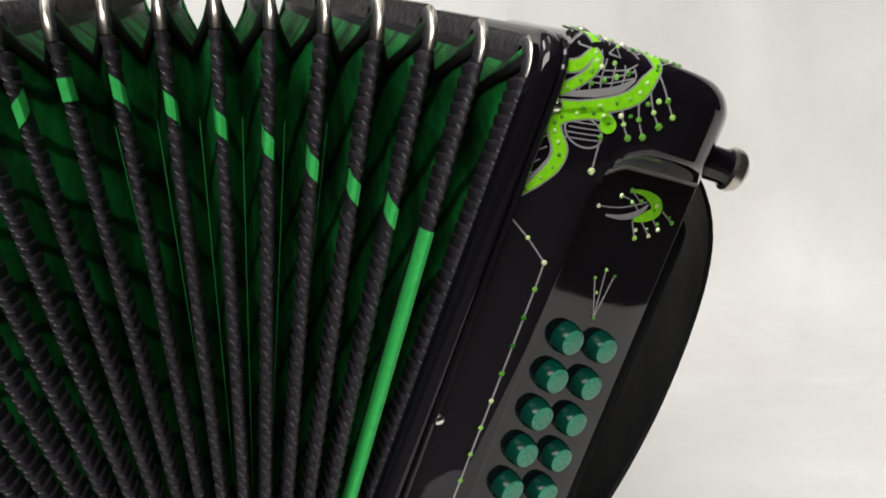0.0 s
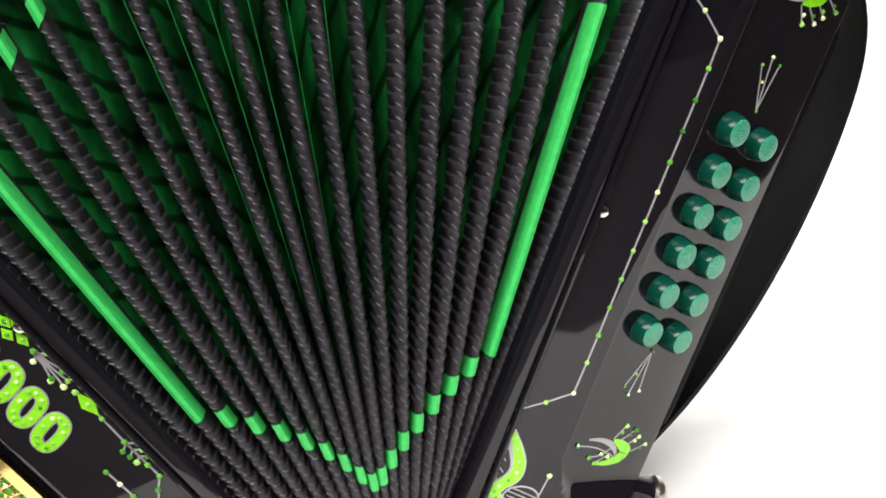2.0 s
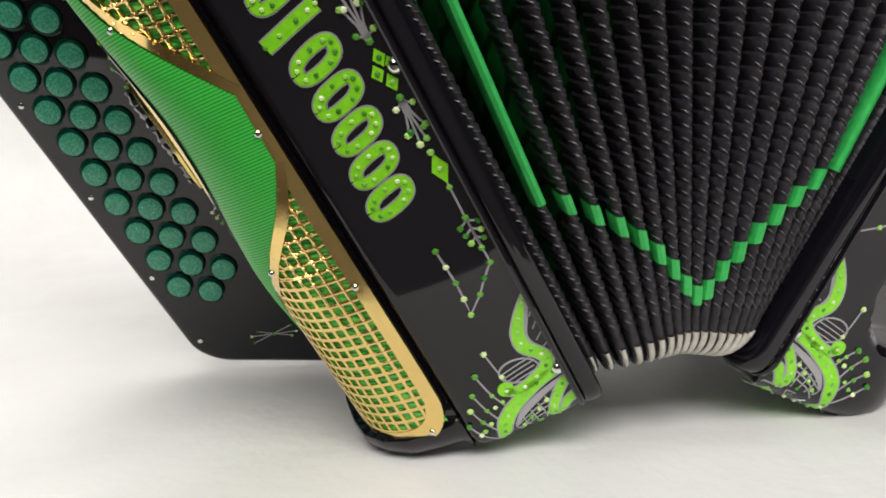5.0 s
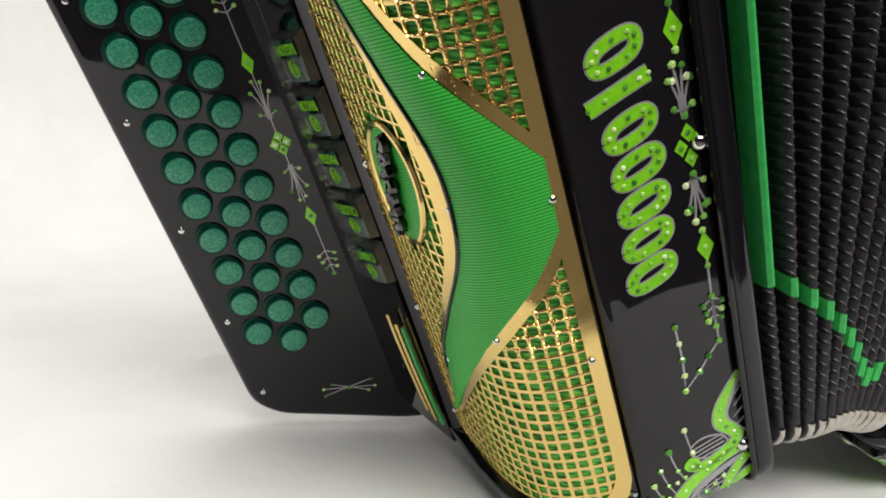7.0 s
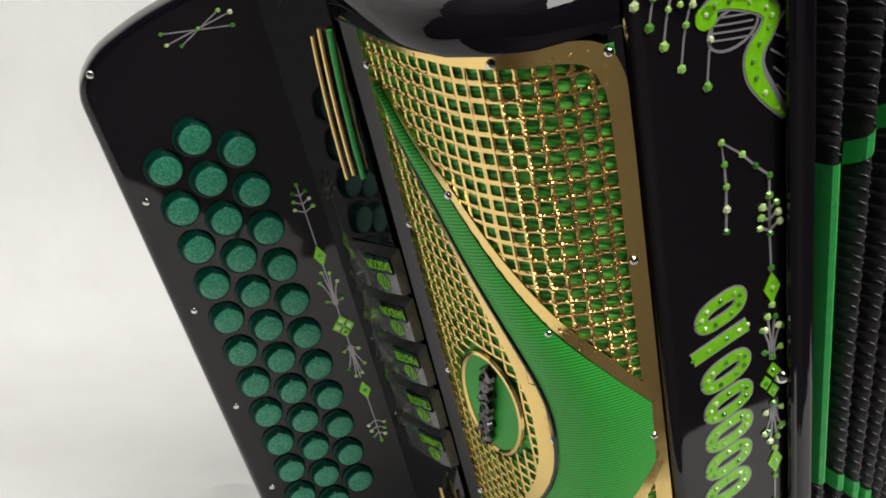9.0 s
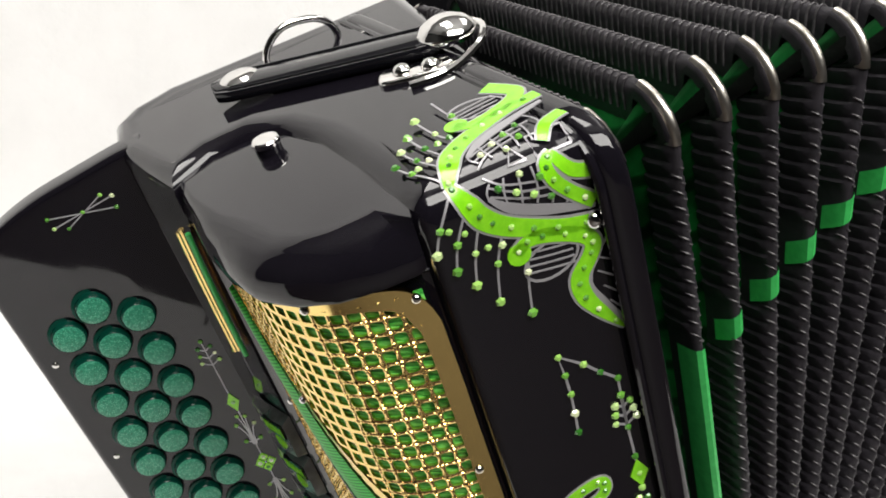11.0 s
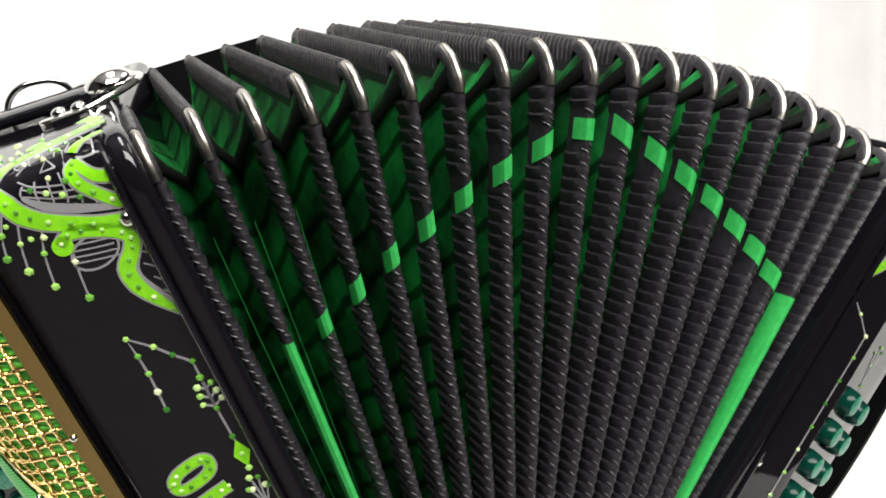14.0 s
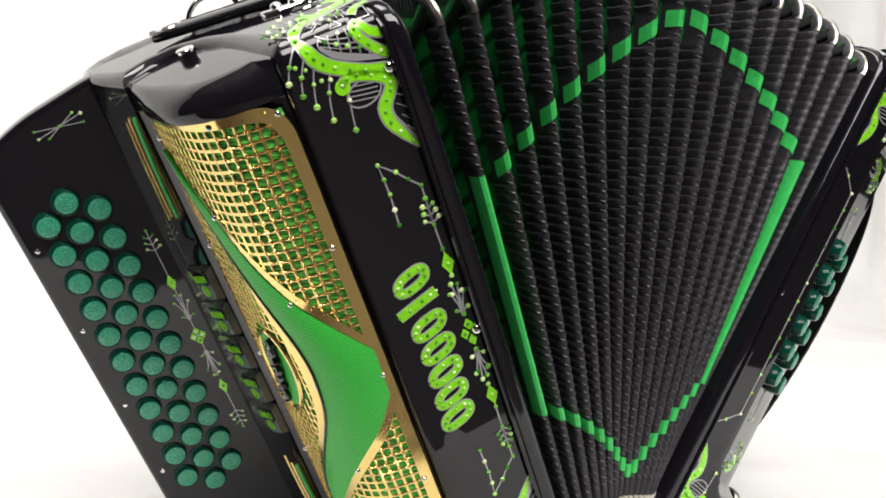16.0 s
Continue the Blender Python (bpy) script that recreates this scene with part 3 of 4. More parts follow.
def build_treble_body():
    s = Shape()
    box = [(-4, FRONT), (10, FRONT), (25, FRONT), (38, FRONT), (40.5, -2.9), (42.4, -4.5), (44, -8), (46, -20), (49, -40), (54, -62), (62, -79), (72, -87), (83, -88), (91, -84), (97, -80), (104, -100), (110, -119), (113, -128), (113, -150), (106, -160), (90, -164), (-4, -165)]
    rings = []
    for sg in (1, -1):
        for t in ((1.0, 0.8, 0.6, 0.4, 0.2, 0.0) if sg > 0 else (0.0, 0.2, 0.4, 0.6, 0.8, 1.0)):
            th = math.pi / 2 * t
            a, d = sg * (END - ER + ER * math.sin(th)), ER * (1 - math.cos(th))
            poly = offset_poly(box, d) if d > 0 else box
            rings.append([tre(o, n, a * (1 + 0.0002 * n * t) - math.copysign(max(0.0, o - 72) * 0.12 * (0.3 + 0.7 * t), a)) for o, n in poly])
    s.ring_loft(rings)
    body = s.make("treble_body", LACQUER, accordion, "glossy black lacquered treble box")
    # the bulging hood round the grille, a step lower than the box's ends
    h = Shape()
    side = [(46, -6), (54, -7.5), (62, -10.5), (70, -15), (77, -23), (81, -33), (85, -50), (88, -68)]
    bulge = [(46, -2.7), (55, -3.0), (66, -5), (76, -11), (84, -20), (89, -33), (93, -50), (95, -68)]
    top, round_off = 149.5, 13.0
    stops = []
    for t in (1.0, 0.86, 0.72, 0.58, 0.44, 0.3, 0.15, 0.0):
        th = math.pi / 2 * t
        stops.append((top - round_off + round_off * math.sin(th), round_off * (1 - math.cos(th)), 1.0))
    stops += [(134.6, 0, 0.9), (133.9, 0, 0.3), (133.4, 0, 0.0)]
    stops = stops + [(-a, d, b) for a, d, b in reversed(stops)]
    rings = []
    for a, d, b in stops:
        mid = [tuple(np.array(p) * (1 - b) + np.array(q) * b) for p, q in zip(side, bulge)]
        poly = [(43.0, -4.6)] + mid + [(95.5 + 2.5 * b, -76 - 12 * b), (93 + 7.5 * b, -92 - 23 * b), (70 + 8 * b, -92 - 26 * b), (50, -66), (40, -20)]
        if d > 0:
            moved = offset_poly(poly, d)
            keep = [max(0.3, min(1.0, (q[1] + 75) / 40)) for q in poly]
            poly = [(q[0] + (m[0] - q[0]) * f, q[1] + (m[1] - q[1]) * f) if 0 < j < 10 else q for j, (q, m, f) in enumerate(zip(poly, moved, keep))]
        k = max(0.0, min(1.0, (abs(a) - 133.4) / (top - 133.4)))
        rings.append([tre(o, n, a - math.copysign(max(0.0, o - 46) * 0.08 * k, a)) for o, n in poly])
    h.ring_loft(rings)
    h.make("hood", LACQUER, body, "rounded lacquered hood round the grille")
    return body


treble_body = build_treble_body()

SW_IN = [(87, 117), (83, 105), (71, 86.4), (58, 65.7), (46, 45.3), (37, 24), (35, 4), (40, -20), (58, -50), (73, -74), (82, -109)]
SW_OUT = [(85.5, 116), (72, 100), (58.7, 87), (41.4, 64), (30.5, 48.7), (18.5, 33.5), (3.9, 14.4), (4.7, -10.5), (15, -27), (35, -50), (82, -109)]


def in_poly(x, y, poly):
    inside = False
    for (x0, y0), (x1, y1) in zip(poly, poly[1:] + poly[:1]):
        if (y0 > y) != (y1 > y) and x < (x1 - x0) * (y - y0) / (y1 - y0) + x0:
            inside = not inside
    return inside


def near_poly(x, y, poly):
    best = 1e9
    for (x0, y0), (x1, y1) in zip(poly, poly[1:] + poly[:1]):
        dx, dy = x1 - x0, y1 - y0
        t = max(0, min(1, ((x - x0) * dx + (y - y0) * dy) / (dx * dx + dy * dy + 1e-9)))
        best = min(best, math.hypot(x - x0 - t * dx, y - y0 - t * dy))
    return best


OVAL = [(float(x), float(y)) for x, y in disc(63, 4, 25, 16, 28, radians(106))]


def build_grille():
    inner = smooth_line(SW_IN, 4)
    c0, c1 = (np.array(q, float) for q in SW_OUT[6:8])
    outer = smooth_line(SW_OUT[:7], 4) + [c0 + (c1 - c0) * t for t in (0.25, 0.5, 0.75)] + smooth_line(SW_OUT[7:], 4)
    swoosh = [tuple(map(float, q)) for q in inner] + [tuple(map(float, q)) for q in reversed(outer[:-1])]
    cloth = Shape()
    rows = []
    for a in np.linspace(-131.5, 131.0, 30):
        rows.append([grille(s, float(a), -0.75) for s in np.linspace(2.5, G_LEN, 24)])
    cloth.ring_loft(rows, closed=False)
    base = cloth.make("grille_cloth", MESHCLOTH, accordion, "woven green cloth behind the gold lattice")
    # lattice of square openings
    lat, beads = Shape(), Shape()
    n_s, n_a = 19, 54
    cs, ca = (G_LEN - 5.0) / n_s, 262.0 / n_a
    cells = []
    for i in range(n_s):
        for j in range(n_a):
            cells.append((4.5 + (i + 0.5) * cs, -131.0 + (j + 0.5) * ca, cs / 2, ca / 2))
    for ms, ma, hs, ha in cells:
        if in_poly(ms, ma, swoosh) and near_poly(ms, ma, swoosh) > 1.0:
            continue
        if in_poly(ms, ma, OVAL):
            continue
        solid = near_poly(ms, ma, swoosh) < 2.2 or near_poly(ms, ma, OVAL) < 2.0
        if solid:
            continue
        beaded = (ms < 34 and ma > -58) or ms > 56
        k = 0.78 if beaded else 0.72
        out = [(-hs, -ha), (0, -ha), (hs, -ha), (hs, 0), (hs, ha), (0, ha), (-hs, ha), (-hs, 0)]
        hole = [(x * k, y * k) for x, y in out]
        cut = 0.84 if beaded else 0.95
        hole = [(x * (1.0 if x == 0 or y == 0 else cut), y * (1.0 if x == 0 or y == 0 else cut)) for x, y in hole]
        b = len(lat.v)
        for x, y in out:
            lat.v.append(grille(ms + x, ma + y, 0.35))
        for x, y in hole:
            lat.v.append(grille(ms + x, ma + y, 0.15))
        for x, y in hole:
            lat.v.append(grille(ms + x, ma + y, -0.8))
        for q in range(8):
            r = (q + 1) % 8
            lat.f.append((b + q, b + r, b + 8 + r, b + 8 + q))
            lat.f.append((b + 8 + q, b + 8 + r, b + 16 + r, b + 16 + q))
        if beaded:
            for x, y, rr in ((hs, ha, 0.7), (0.45 * hs, ha, 0.42), (-0.45 * hs, ha, 0.42), (hs, 0.45 * ha, 0.42), (hs, -0.45 * ha, 0.42)):
                gem(beads, ms + x, ma + y, grille, rr, 0.3)
    lat.make("lattice", GOLD, base, "gold plated lattice of square openings", smooth=False)
    tagged(beads.make("beading", GOLD, base, "tiny gold beads on the lattice"), kind="stuff")
    # border bands
    edge = Shape()
    front = [(3.2, 0), (3.2, -60), (3.2, -112), (4.6, -124), (9, -131), (17, -134.5), (30, -135), (60, -134), (G_LEN - 1, -131)]
    ribbon(edge, front, [5.4, 5.4, 5.4, 6.4, 7.5, 8, 8, 6, 4], grille, 0.6, 6, -1.5)
    ribbon(edge, [(3.2, 0), (3.2, 60), (3.2, 112), (4.4, 123), (8, 129.5), (16, 132), (30, 132.5), (60, 132.5), (G_LEN - 1, 131)], [5.4, 5.4, 5.4, 6.4, 6.4, 5.4, 5, 4, 4], grille, 0.6, 6, -1.5)
    ribbon(edge, [(G_LEN - 1.0, -131), (G_LEN - 1.0, 0), (G_LEN - 1.0, 131)], [3] * 3, grille, 0.6, 8, -1.5)
    edge.make("border", GOLD, base, "polished gold border")
    rim = Shape()
    ribbon(rim, SW_IN, [2, 4, 6, 9, 12, 15, 15, 12, 8, 5, 2], lambda x, y, l: grille(x, y, l), 0.8, 5, -1.5)
    ribbon(rim, SW_OUT[:7], [3, 5.5, 8, 9, 9, 9, 7], grille, 0.7, 5, -1.5)
    ribbon(rim, SW_OUT[6:8], [2.4, 2.4], grille, 0.7, 5, -1.5)
    ribbon(rim, SW_OUT[7:], [6, 9, 8, 4], grille, 0.7, 5, -1.5)
    rim.make("swoosh_rim", GOLD, base, "bright gold rim round the green panel")
    cord = Shape()
    cord.tube([grille(float(x), float(y), 1.1) for x, y in inner[4:-3]], 0.8, 6)
    cord.make("swoosh_cord", LACQUER, base, "thin black cord along the green panel")
    sw = Shape()
    rows = []
    for p, q in zip(inner, outer):
        rows.append([grille(*(p * (1 - t) + q * t), 0.9 + 1.6 * math.sin(math.pi * t)) for t in np.linspace(0, 1, 9)])
    sw.ring_loft(rows, closed=False)
    sw.make("green_swoosh", SWOOSH, base, "bright green ribbed cloth panel in a swoosh shape")
    # oval badge with a wavy chrome bar
    ov = Shape()
    plate(ov, disc(63, 4, 23, 14, 28, radians(106)), grille, 0.9, -1.5)
    badge = ov.make("oval_badge", SWOOSH, base, "green oval badge with a gold rim")
    ring = Shape()
    line = [grille(x, y, 0.9) for x, y in disc(63, 4, 24, 15, 40, radians(106))]
    ring.tube(line + line[:1], 1.1, 6, caps=False)
    ring.make("badge_rim", GOLD, badge, "gold rim")
    wave = Shape()
    line = []
    for k in range(81):
        t = k / 80 - 0.5
        c, d = math.cos(radians(106)), math.sin(radians(106))
        u, v = 42 * t, 1.3 * math.sin(t * 46)
        line.append(grille(63 + u * c - v * d, 4 + u * d + v * c, 2.4))
    wave.tube(line, [2.1 + 0.5 * math.sin(k * 0.95) for k in range(81)], 8)
    wave.make("badge_bar", GUNMETAL, badge, "wavy dark chrome bar")
    for s, a in ((4.6, 129.5), (4.4, 68), (4.4, 0.5), (4.6, -63), (10, -133.5), (33, 131.5), (31, 47), (59, 88), (36, 2), (34, -50), (71, -76), (91, 121), (91, 65), (91, 2), (91, -62), (91, -117)):
        dome(base, "screw", grille(s, a, 0.6), grille(s, a, 1.6) - grille(s, a, 0.6), 1.35, CHROME, "small domed chrome screw", 1.1)


build_grille()


# -- inlays and stones --
TAIL = [(-2, 93.4), (3.1, 101), (6.9, 108), (7.4, 114.5), (3.5, 119.7), (1.8, 123.6), (4.6, 127.2), (12.5, 130.9), (18.2, 131.6), (21.6, 129.2)]
MAIN = [(-2, 129.2), (7.6, 131.2), (15.7, 134.6), (22.7, 138.4), (27.2, 142.6), (29.4, 147.0), (32.3, 153.3)]
HOOK = [(-1, 134.8), (4.1, 139.7), (8, 145), (8.7, 149.2), (6.3, 151.6)]
HOOK2 = [(-2.5, 143.3), (3, 145.6), (6.8, 151.2)]
GREYBAND = [(-1, 133.6), (11.5, 138.0), (19.8, 142.2), (24.6, 146.8)]
DANGLES = [((33, 151), (39.2, 144.1), (43.2, 139.2)), ((30.5, 147), (35.7, 138.6), (39.6, 134.4)), ((28, 143), (31.4, 134.4), (35.2, 128.9)), ((23, 138), (26.6, 131), (30, 126.8)), ((17, 133), (20, 124), (21.6, 111))]

TREBLE_DANGLES = [((33, 151), (38, 144), (40.5, 138)), ((30.5, 147), (35, 138.6), (37, 131.5)), ((28, 143), (31.4, 134.4), (33.4, 125.5)), ((23, 138), (26.8, 129), (28.9, 118)), ((17, 133), (20, 123), (21.7, 110.6))]


def build_ornament(to, sign, parent):
    lime, line, stone, scrolls = Shape(), Shape(), Shape(), []
    dangles = TREBLE_DANGLES if to is tre else DANGLES

    def place(o, s, lift):
        return over_end(o, s, lift, to, sign, *((END, ER, ER) if to is tre else (157.5, 14.0, 9.0)))

    def mirrored(pts):
        return [(x, 2 * (END - ER + ER * 0.785) - y + 2.2) for x, y in pts]

    for flip in (False, True):
        m = mirrored if flip else (lambda q: q)
        for pts, w in ((TAIL, [0.6, 3.4, 4.8, 5.2, 4.6, 4.6, 4.4, 4.2, 3.6, 3.4]), (MAIN, [3.8, 4.4, 4.8, 5.2, 5.6, 5.0, 2.0]), (HOOK, [3.8, 3.4, 3.4, 3.2, 1.6]), (HOOK2, [3.6, 3.4, 2.4])):
            if flip and pts is HOOK:
                continue
            if flip and pts is TAIL:
                pts, w = TAIL[3:], w[3:]
            scroll = Shape() if scrolls else lime
            ribbon(scroll, m(pts), w, place, 0.42)
            scrolls.append(scroll)
            ribbon(line, m(pts), [x + 1.3 for x in w], place, 0.28)
        scrolls.append(Shape())
        plate(scrolls[-1], m(disc(21, 128.9, 3.2)), place, 0.42)
        ribbon(line, m(GREYBAND), [1.2, 3.0, 2.8, 0.8], place, 0.3)
        for k in range(6):
            x = 6 + 3.6 * k
            ribbon(line, m([(x, 137.5 + 1.6 * k), (x - 2.0 + 0.5 * k, 142 + 1.2 * k), (x - 1.0, 150)]), [0.5, 0.5, 0.5], place, 0.25, 3)
        for k in range(3):
            ribbon(line, m([(6 + 3 * k, 141 + 2.6 * k), (14 + 3 * k, 142.5 + 3 * k), (24, 147 + 2.4 * k)]), [0.5, 0.5, 0.5], place, 0.25, 3)
        el = disc(13.3, 123.6, 7.6, 5.2, 20, radians(-12))
        ribbon(line, m(el + el[:1]), [0.7, 0.7], place, 0.25, 1)
        for k in range(4):
            y = 120.6 + 2 * k
            ribbon(line, m([(7.2, y - 0.6), (13, y + 0.3), (19.5, y + 1.6)]), [0.45] * 3, place, 0.25, 3)
        if not flip:
            ribbon(line, [(-3, 95), (2.4, 104.5), (4.8, 112), (1.5, 119), (-3, 124)], [0.9, 2.2, 1.4, 0.8, 0.8], place, 0.27)
            for k in range(4):
                ribbon(line, [(-3, 99 + 5.5 * k), (0.6 + 0.8 * k, 104 + 5.2 * k)], [0.5, 0.5], place, 0.24, 2)
        for dg in dangles:
            ribbon(line, m(list(dg)), [0.6, 0.6, 0.6], place, 0.25, 3)
            for q, r in ((dg[1], 1.15), (dg[2], 1.5)):
                if flip and q is dg[2] and dg is dangles[4]:
                    continue
                gem(stone, *m([q])[0], place, r)
        for pts in (TAIL, MAIN, HOOK):
            if flip and pts in (TAIL, HOOK):
                continue
            for q in smooth_line(pts, 4)[2::3]:
                gem(stone, *m([(float(q[0]), float(q[1]))])[0], place, 0.85, 0.42)
        for x, y in ((9.5, 141), (13.6, 143.4), (17.6, 145.6), (21.5, 148), (11, 147), (15.4, 149.4), (32.5, 140.8), (28, 134.6), (36, 143), (24.5, 133.6)):
            gem(stone, *m([(x, y)])[0], place, 1.1)
    box = [(0.5, 151.6), (0.5, 158), (9.8, 158), (9.8, 151.6), (0.5, 151.6)]
    ribbon(line, box, [0.7, 0.7], place, 0.25, 1)
    tri = [(12.4, 152), (14.8, 156.5), (17, 152), (12.4, 152)]
    ribbon(line, tri, [0.7, 0.7], place, 0.25, 1)
    ob = lime.make("corner_inlay", LIME, parent, "lime green scrollwork inlay with silver edging")
    ob.parent = accordion
    for scroll in scrolls[1:]:
        scroll.make("scroll", LIME, ob)
    tagged(line.make("silver_tracery", SILVERLINE, ob, "thin silver tracery"), kind="stuff")
    set_stones(stone, ob, sign > 0)
    dome(ob, "pin", to(0, FRONT, sign * 129.5), to(0, 1, sign * 129.5) - to(0, 0, sign * 129.5), 2.7, CHROME, "round chrome pin head", 2.3)


for sign in (1, -1):
    build_ornament(tre, sign, accordion)
    build_ornament(bas, sign, accordion)


def chain(place, lines, stones, diamonds, parent, name, label, thin=0.75, r=1.35):
    line, stone = Shape(), Shape()
    for q in lines:
        ribbon(line, q, [thin, thin], place, 0.25, 1)
    for q in stones:
        gem(stone, *q, place, r)
    for x, y, w, h in diamonds:
        gem(stone, x, y, place, 1.0, 0.4)
    ob = line.make(name, SILVERLINE, accordion, label)
    if stone.v:
        set_stones(stone, ob, name == "treble_vine")
    for x, y, w, h in diamonds:
        lime = Shape()
        plate(lime, [(x - w, y), (x, y - h), (x + w, y), (x, y + h)], place, 0.4)
        lime.make("lime_diamond", LIME, ob, "lime green diamond inlay")
    return ob


def sprig(x, y, d):
    """Bowed stems that leave a narrow waist and spread along d, a stone at each end."""
    lines = []
    for k, far in ((-2.0, 11.0), (-0.8, 15.5), (0.9, 16.5), (2.1, 12.0)):
        lines.append([(x + 0.35 * k, y), (x + 0.5 * k, y + d * far * 0.45), (x + 1.1 * k, y + d * far * 0.8), (x + 1.7 * k, y + d * far)])
    lines += [[(x, y + d * 1.0), (x + k * 3.0, y + d * 2.6)] for k in (-1, 1)]
    return lines, [q[-1] for q in lines]


def leafy(x, y, d):
    """A stem with three pairs of short twigs and a stone at the tip."""
    lines = [[(x, y + d * (1.0 + 3.6 * k)), (x + s * (3.4 - 0.5 * k), y + d * (3.0 + 3.4 * k))] for k in range(3) for s in (-1, 1)] + [[(x, y), (x, y + d * 13.0)]]
    return lines, [q[1] for q in lines]


def front_t(x, y, lift):
    return tre(x, FRONT + lift, y)


def front_b(x, y, lift):
    return bas(x, FRONT + lift, y)


t_lines, t_stones = [], []
for sg in (1, -1):
    pts = [(18.2, 64.2), (17.8, 71.5), (17.5, 78.8), (17.8, 86), (18.4, 93), (12, 87), (7.9, 81.8), (3.3, 77)]
    pts = [(x, sg * y) for x, y in pts]
    t_lines.append(pts)
    t_stones += pts
    for cy, d in ((57.5, 1), (10.5, 1)):
        ls, st = leafy(3.6, sg * cy, sg * d) if cy > 50 else sprig(3.6, sg * cy, sg * d)
        t_lines += ls
        t_stones += st
    t_lines.append([(3.3, sg * 77), (3.6, sg * 57), (3.3, sg * 43)])
    t_stones += [(3.6, sg * 57.5), (3.4, sg * 31), (3.4, sg * 45), (6, sg * 22), (1.2, sg * 22), (3.6, sg * 10)]
chain(front_t, t_lines, t_stones, [(3.2, 37.4, 3.0, 6.0), (3.2, -37.4, 3.0, 6.0), (3.4, 4.4, 2.2, 3.2), (6.2, 0, 2.2, 3.0), (3.4, -4.4, 2.2, 3.2), (1.0, 1.5, 1.8, 2.4)], accordion, "treble_vine", "silver vine inlay with green stones on the treble box")
dome(accordion, "treble_pin", tre(0, FRONT, 0), tre(0, 1, 0) - tre(0, 0, 0), 2.9, CHROME, "round chrome pin head", 2.6)

b_pts = [(-3.0, 86.4), (7.9, 79.8), (17.4, 72.6)] + [(17.7, 61.5 - 12.1 * k) for k in range(11)] + [(17.4, -73.4), (7.9, -80.2), (-2.0, -86.3)]
chain(front_b, [b_pts], b_pts, [], accordion, "bass_chain", "silver chain inlay with green stones on the bass box", 0.65, 1.2)
dome(accordion, "bass_pin", bas(0, FRONT, 0), bas(0, 1, 0) - bas(0, 0, 0), 2.9, CHROME, "round chrome pin head", 2.6)


# the maker's name stands as plain rounded shapes
def build_name_band():
    cells = [(21.5, 37.2, 5.6, 9.0), (20.8, 12.6, 5.2, 9.6), (20.4, -0.6, 5.2, 10.0), (20.8, -13.6, 5.2, 10.0), (21.6, -26.4, 5.2, 9.6), (22.4, -39.2, 5.4, 9.6)]
    rings = []
    for x, y, ry, rx in cells:
        path = []
        for k in range(29):
            t = 2 * math.pi * k / 28
            c, d = math.cos(t), math.sin(t)
            px = 7.0 * math.copysign(abs(c) ** 0.75, c)
            py = 3.75 * math.copysign(abs(d) ** 0.75, d)
            path.append((x + px, y + py - 0.26 * px))
        rings.append((path, 4.9, 3.8, 1))
    rings.append(([(12.4, 27.6), (20, 25.8), (32.4, 22.6)], 5.8, 4.7, 3))
    for path, w0, w1, st in rings:
        edge, lime, stone = Shape(), Shape(), Shape()
        ribbon(edge, path, [w0] * 2, front_t, 0.3, st)
        ob = edge.make("name_shape", SILVERLINE, accordion, "rounded shape edged in silver")
        ribbon(lime, path, [w1] * 2, front_t, 0.45, st)
        lime.make("lime_face", LIME, ob, "lime green face")
        for q in (path[1:-1:3] if st == 1 else smooth_line(path, 2)):
            gem(stone, float(q[0]), float(q[1]), front_t, 0.95, 0.42)
        set_stones(stone, ob, False)


build_name_band()


# -- keyboard --
def board(o, a, lift):
    return tre(o, -126.7 - 0.2 * (o - 133) + lift, a)


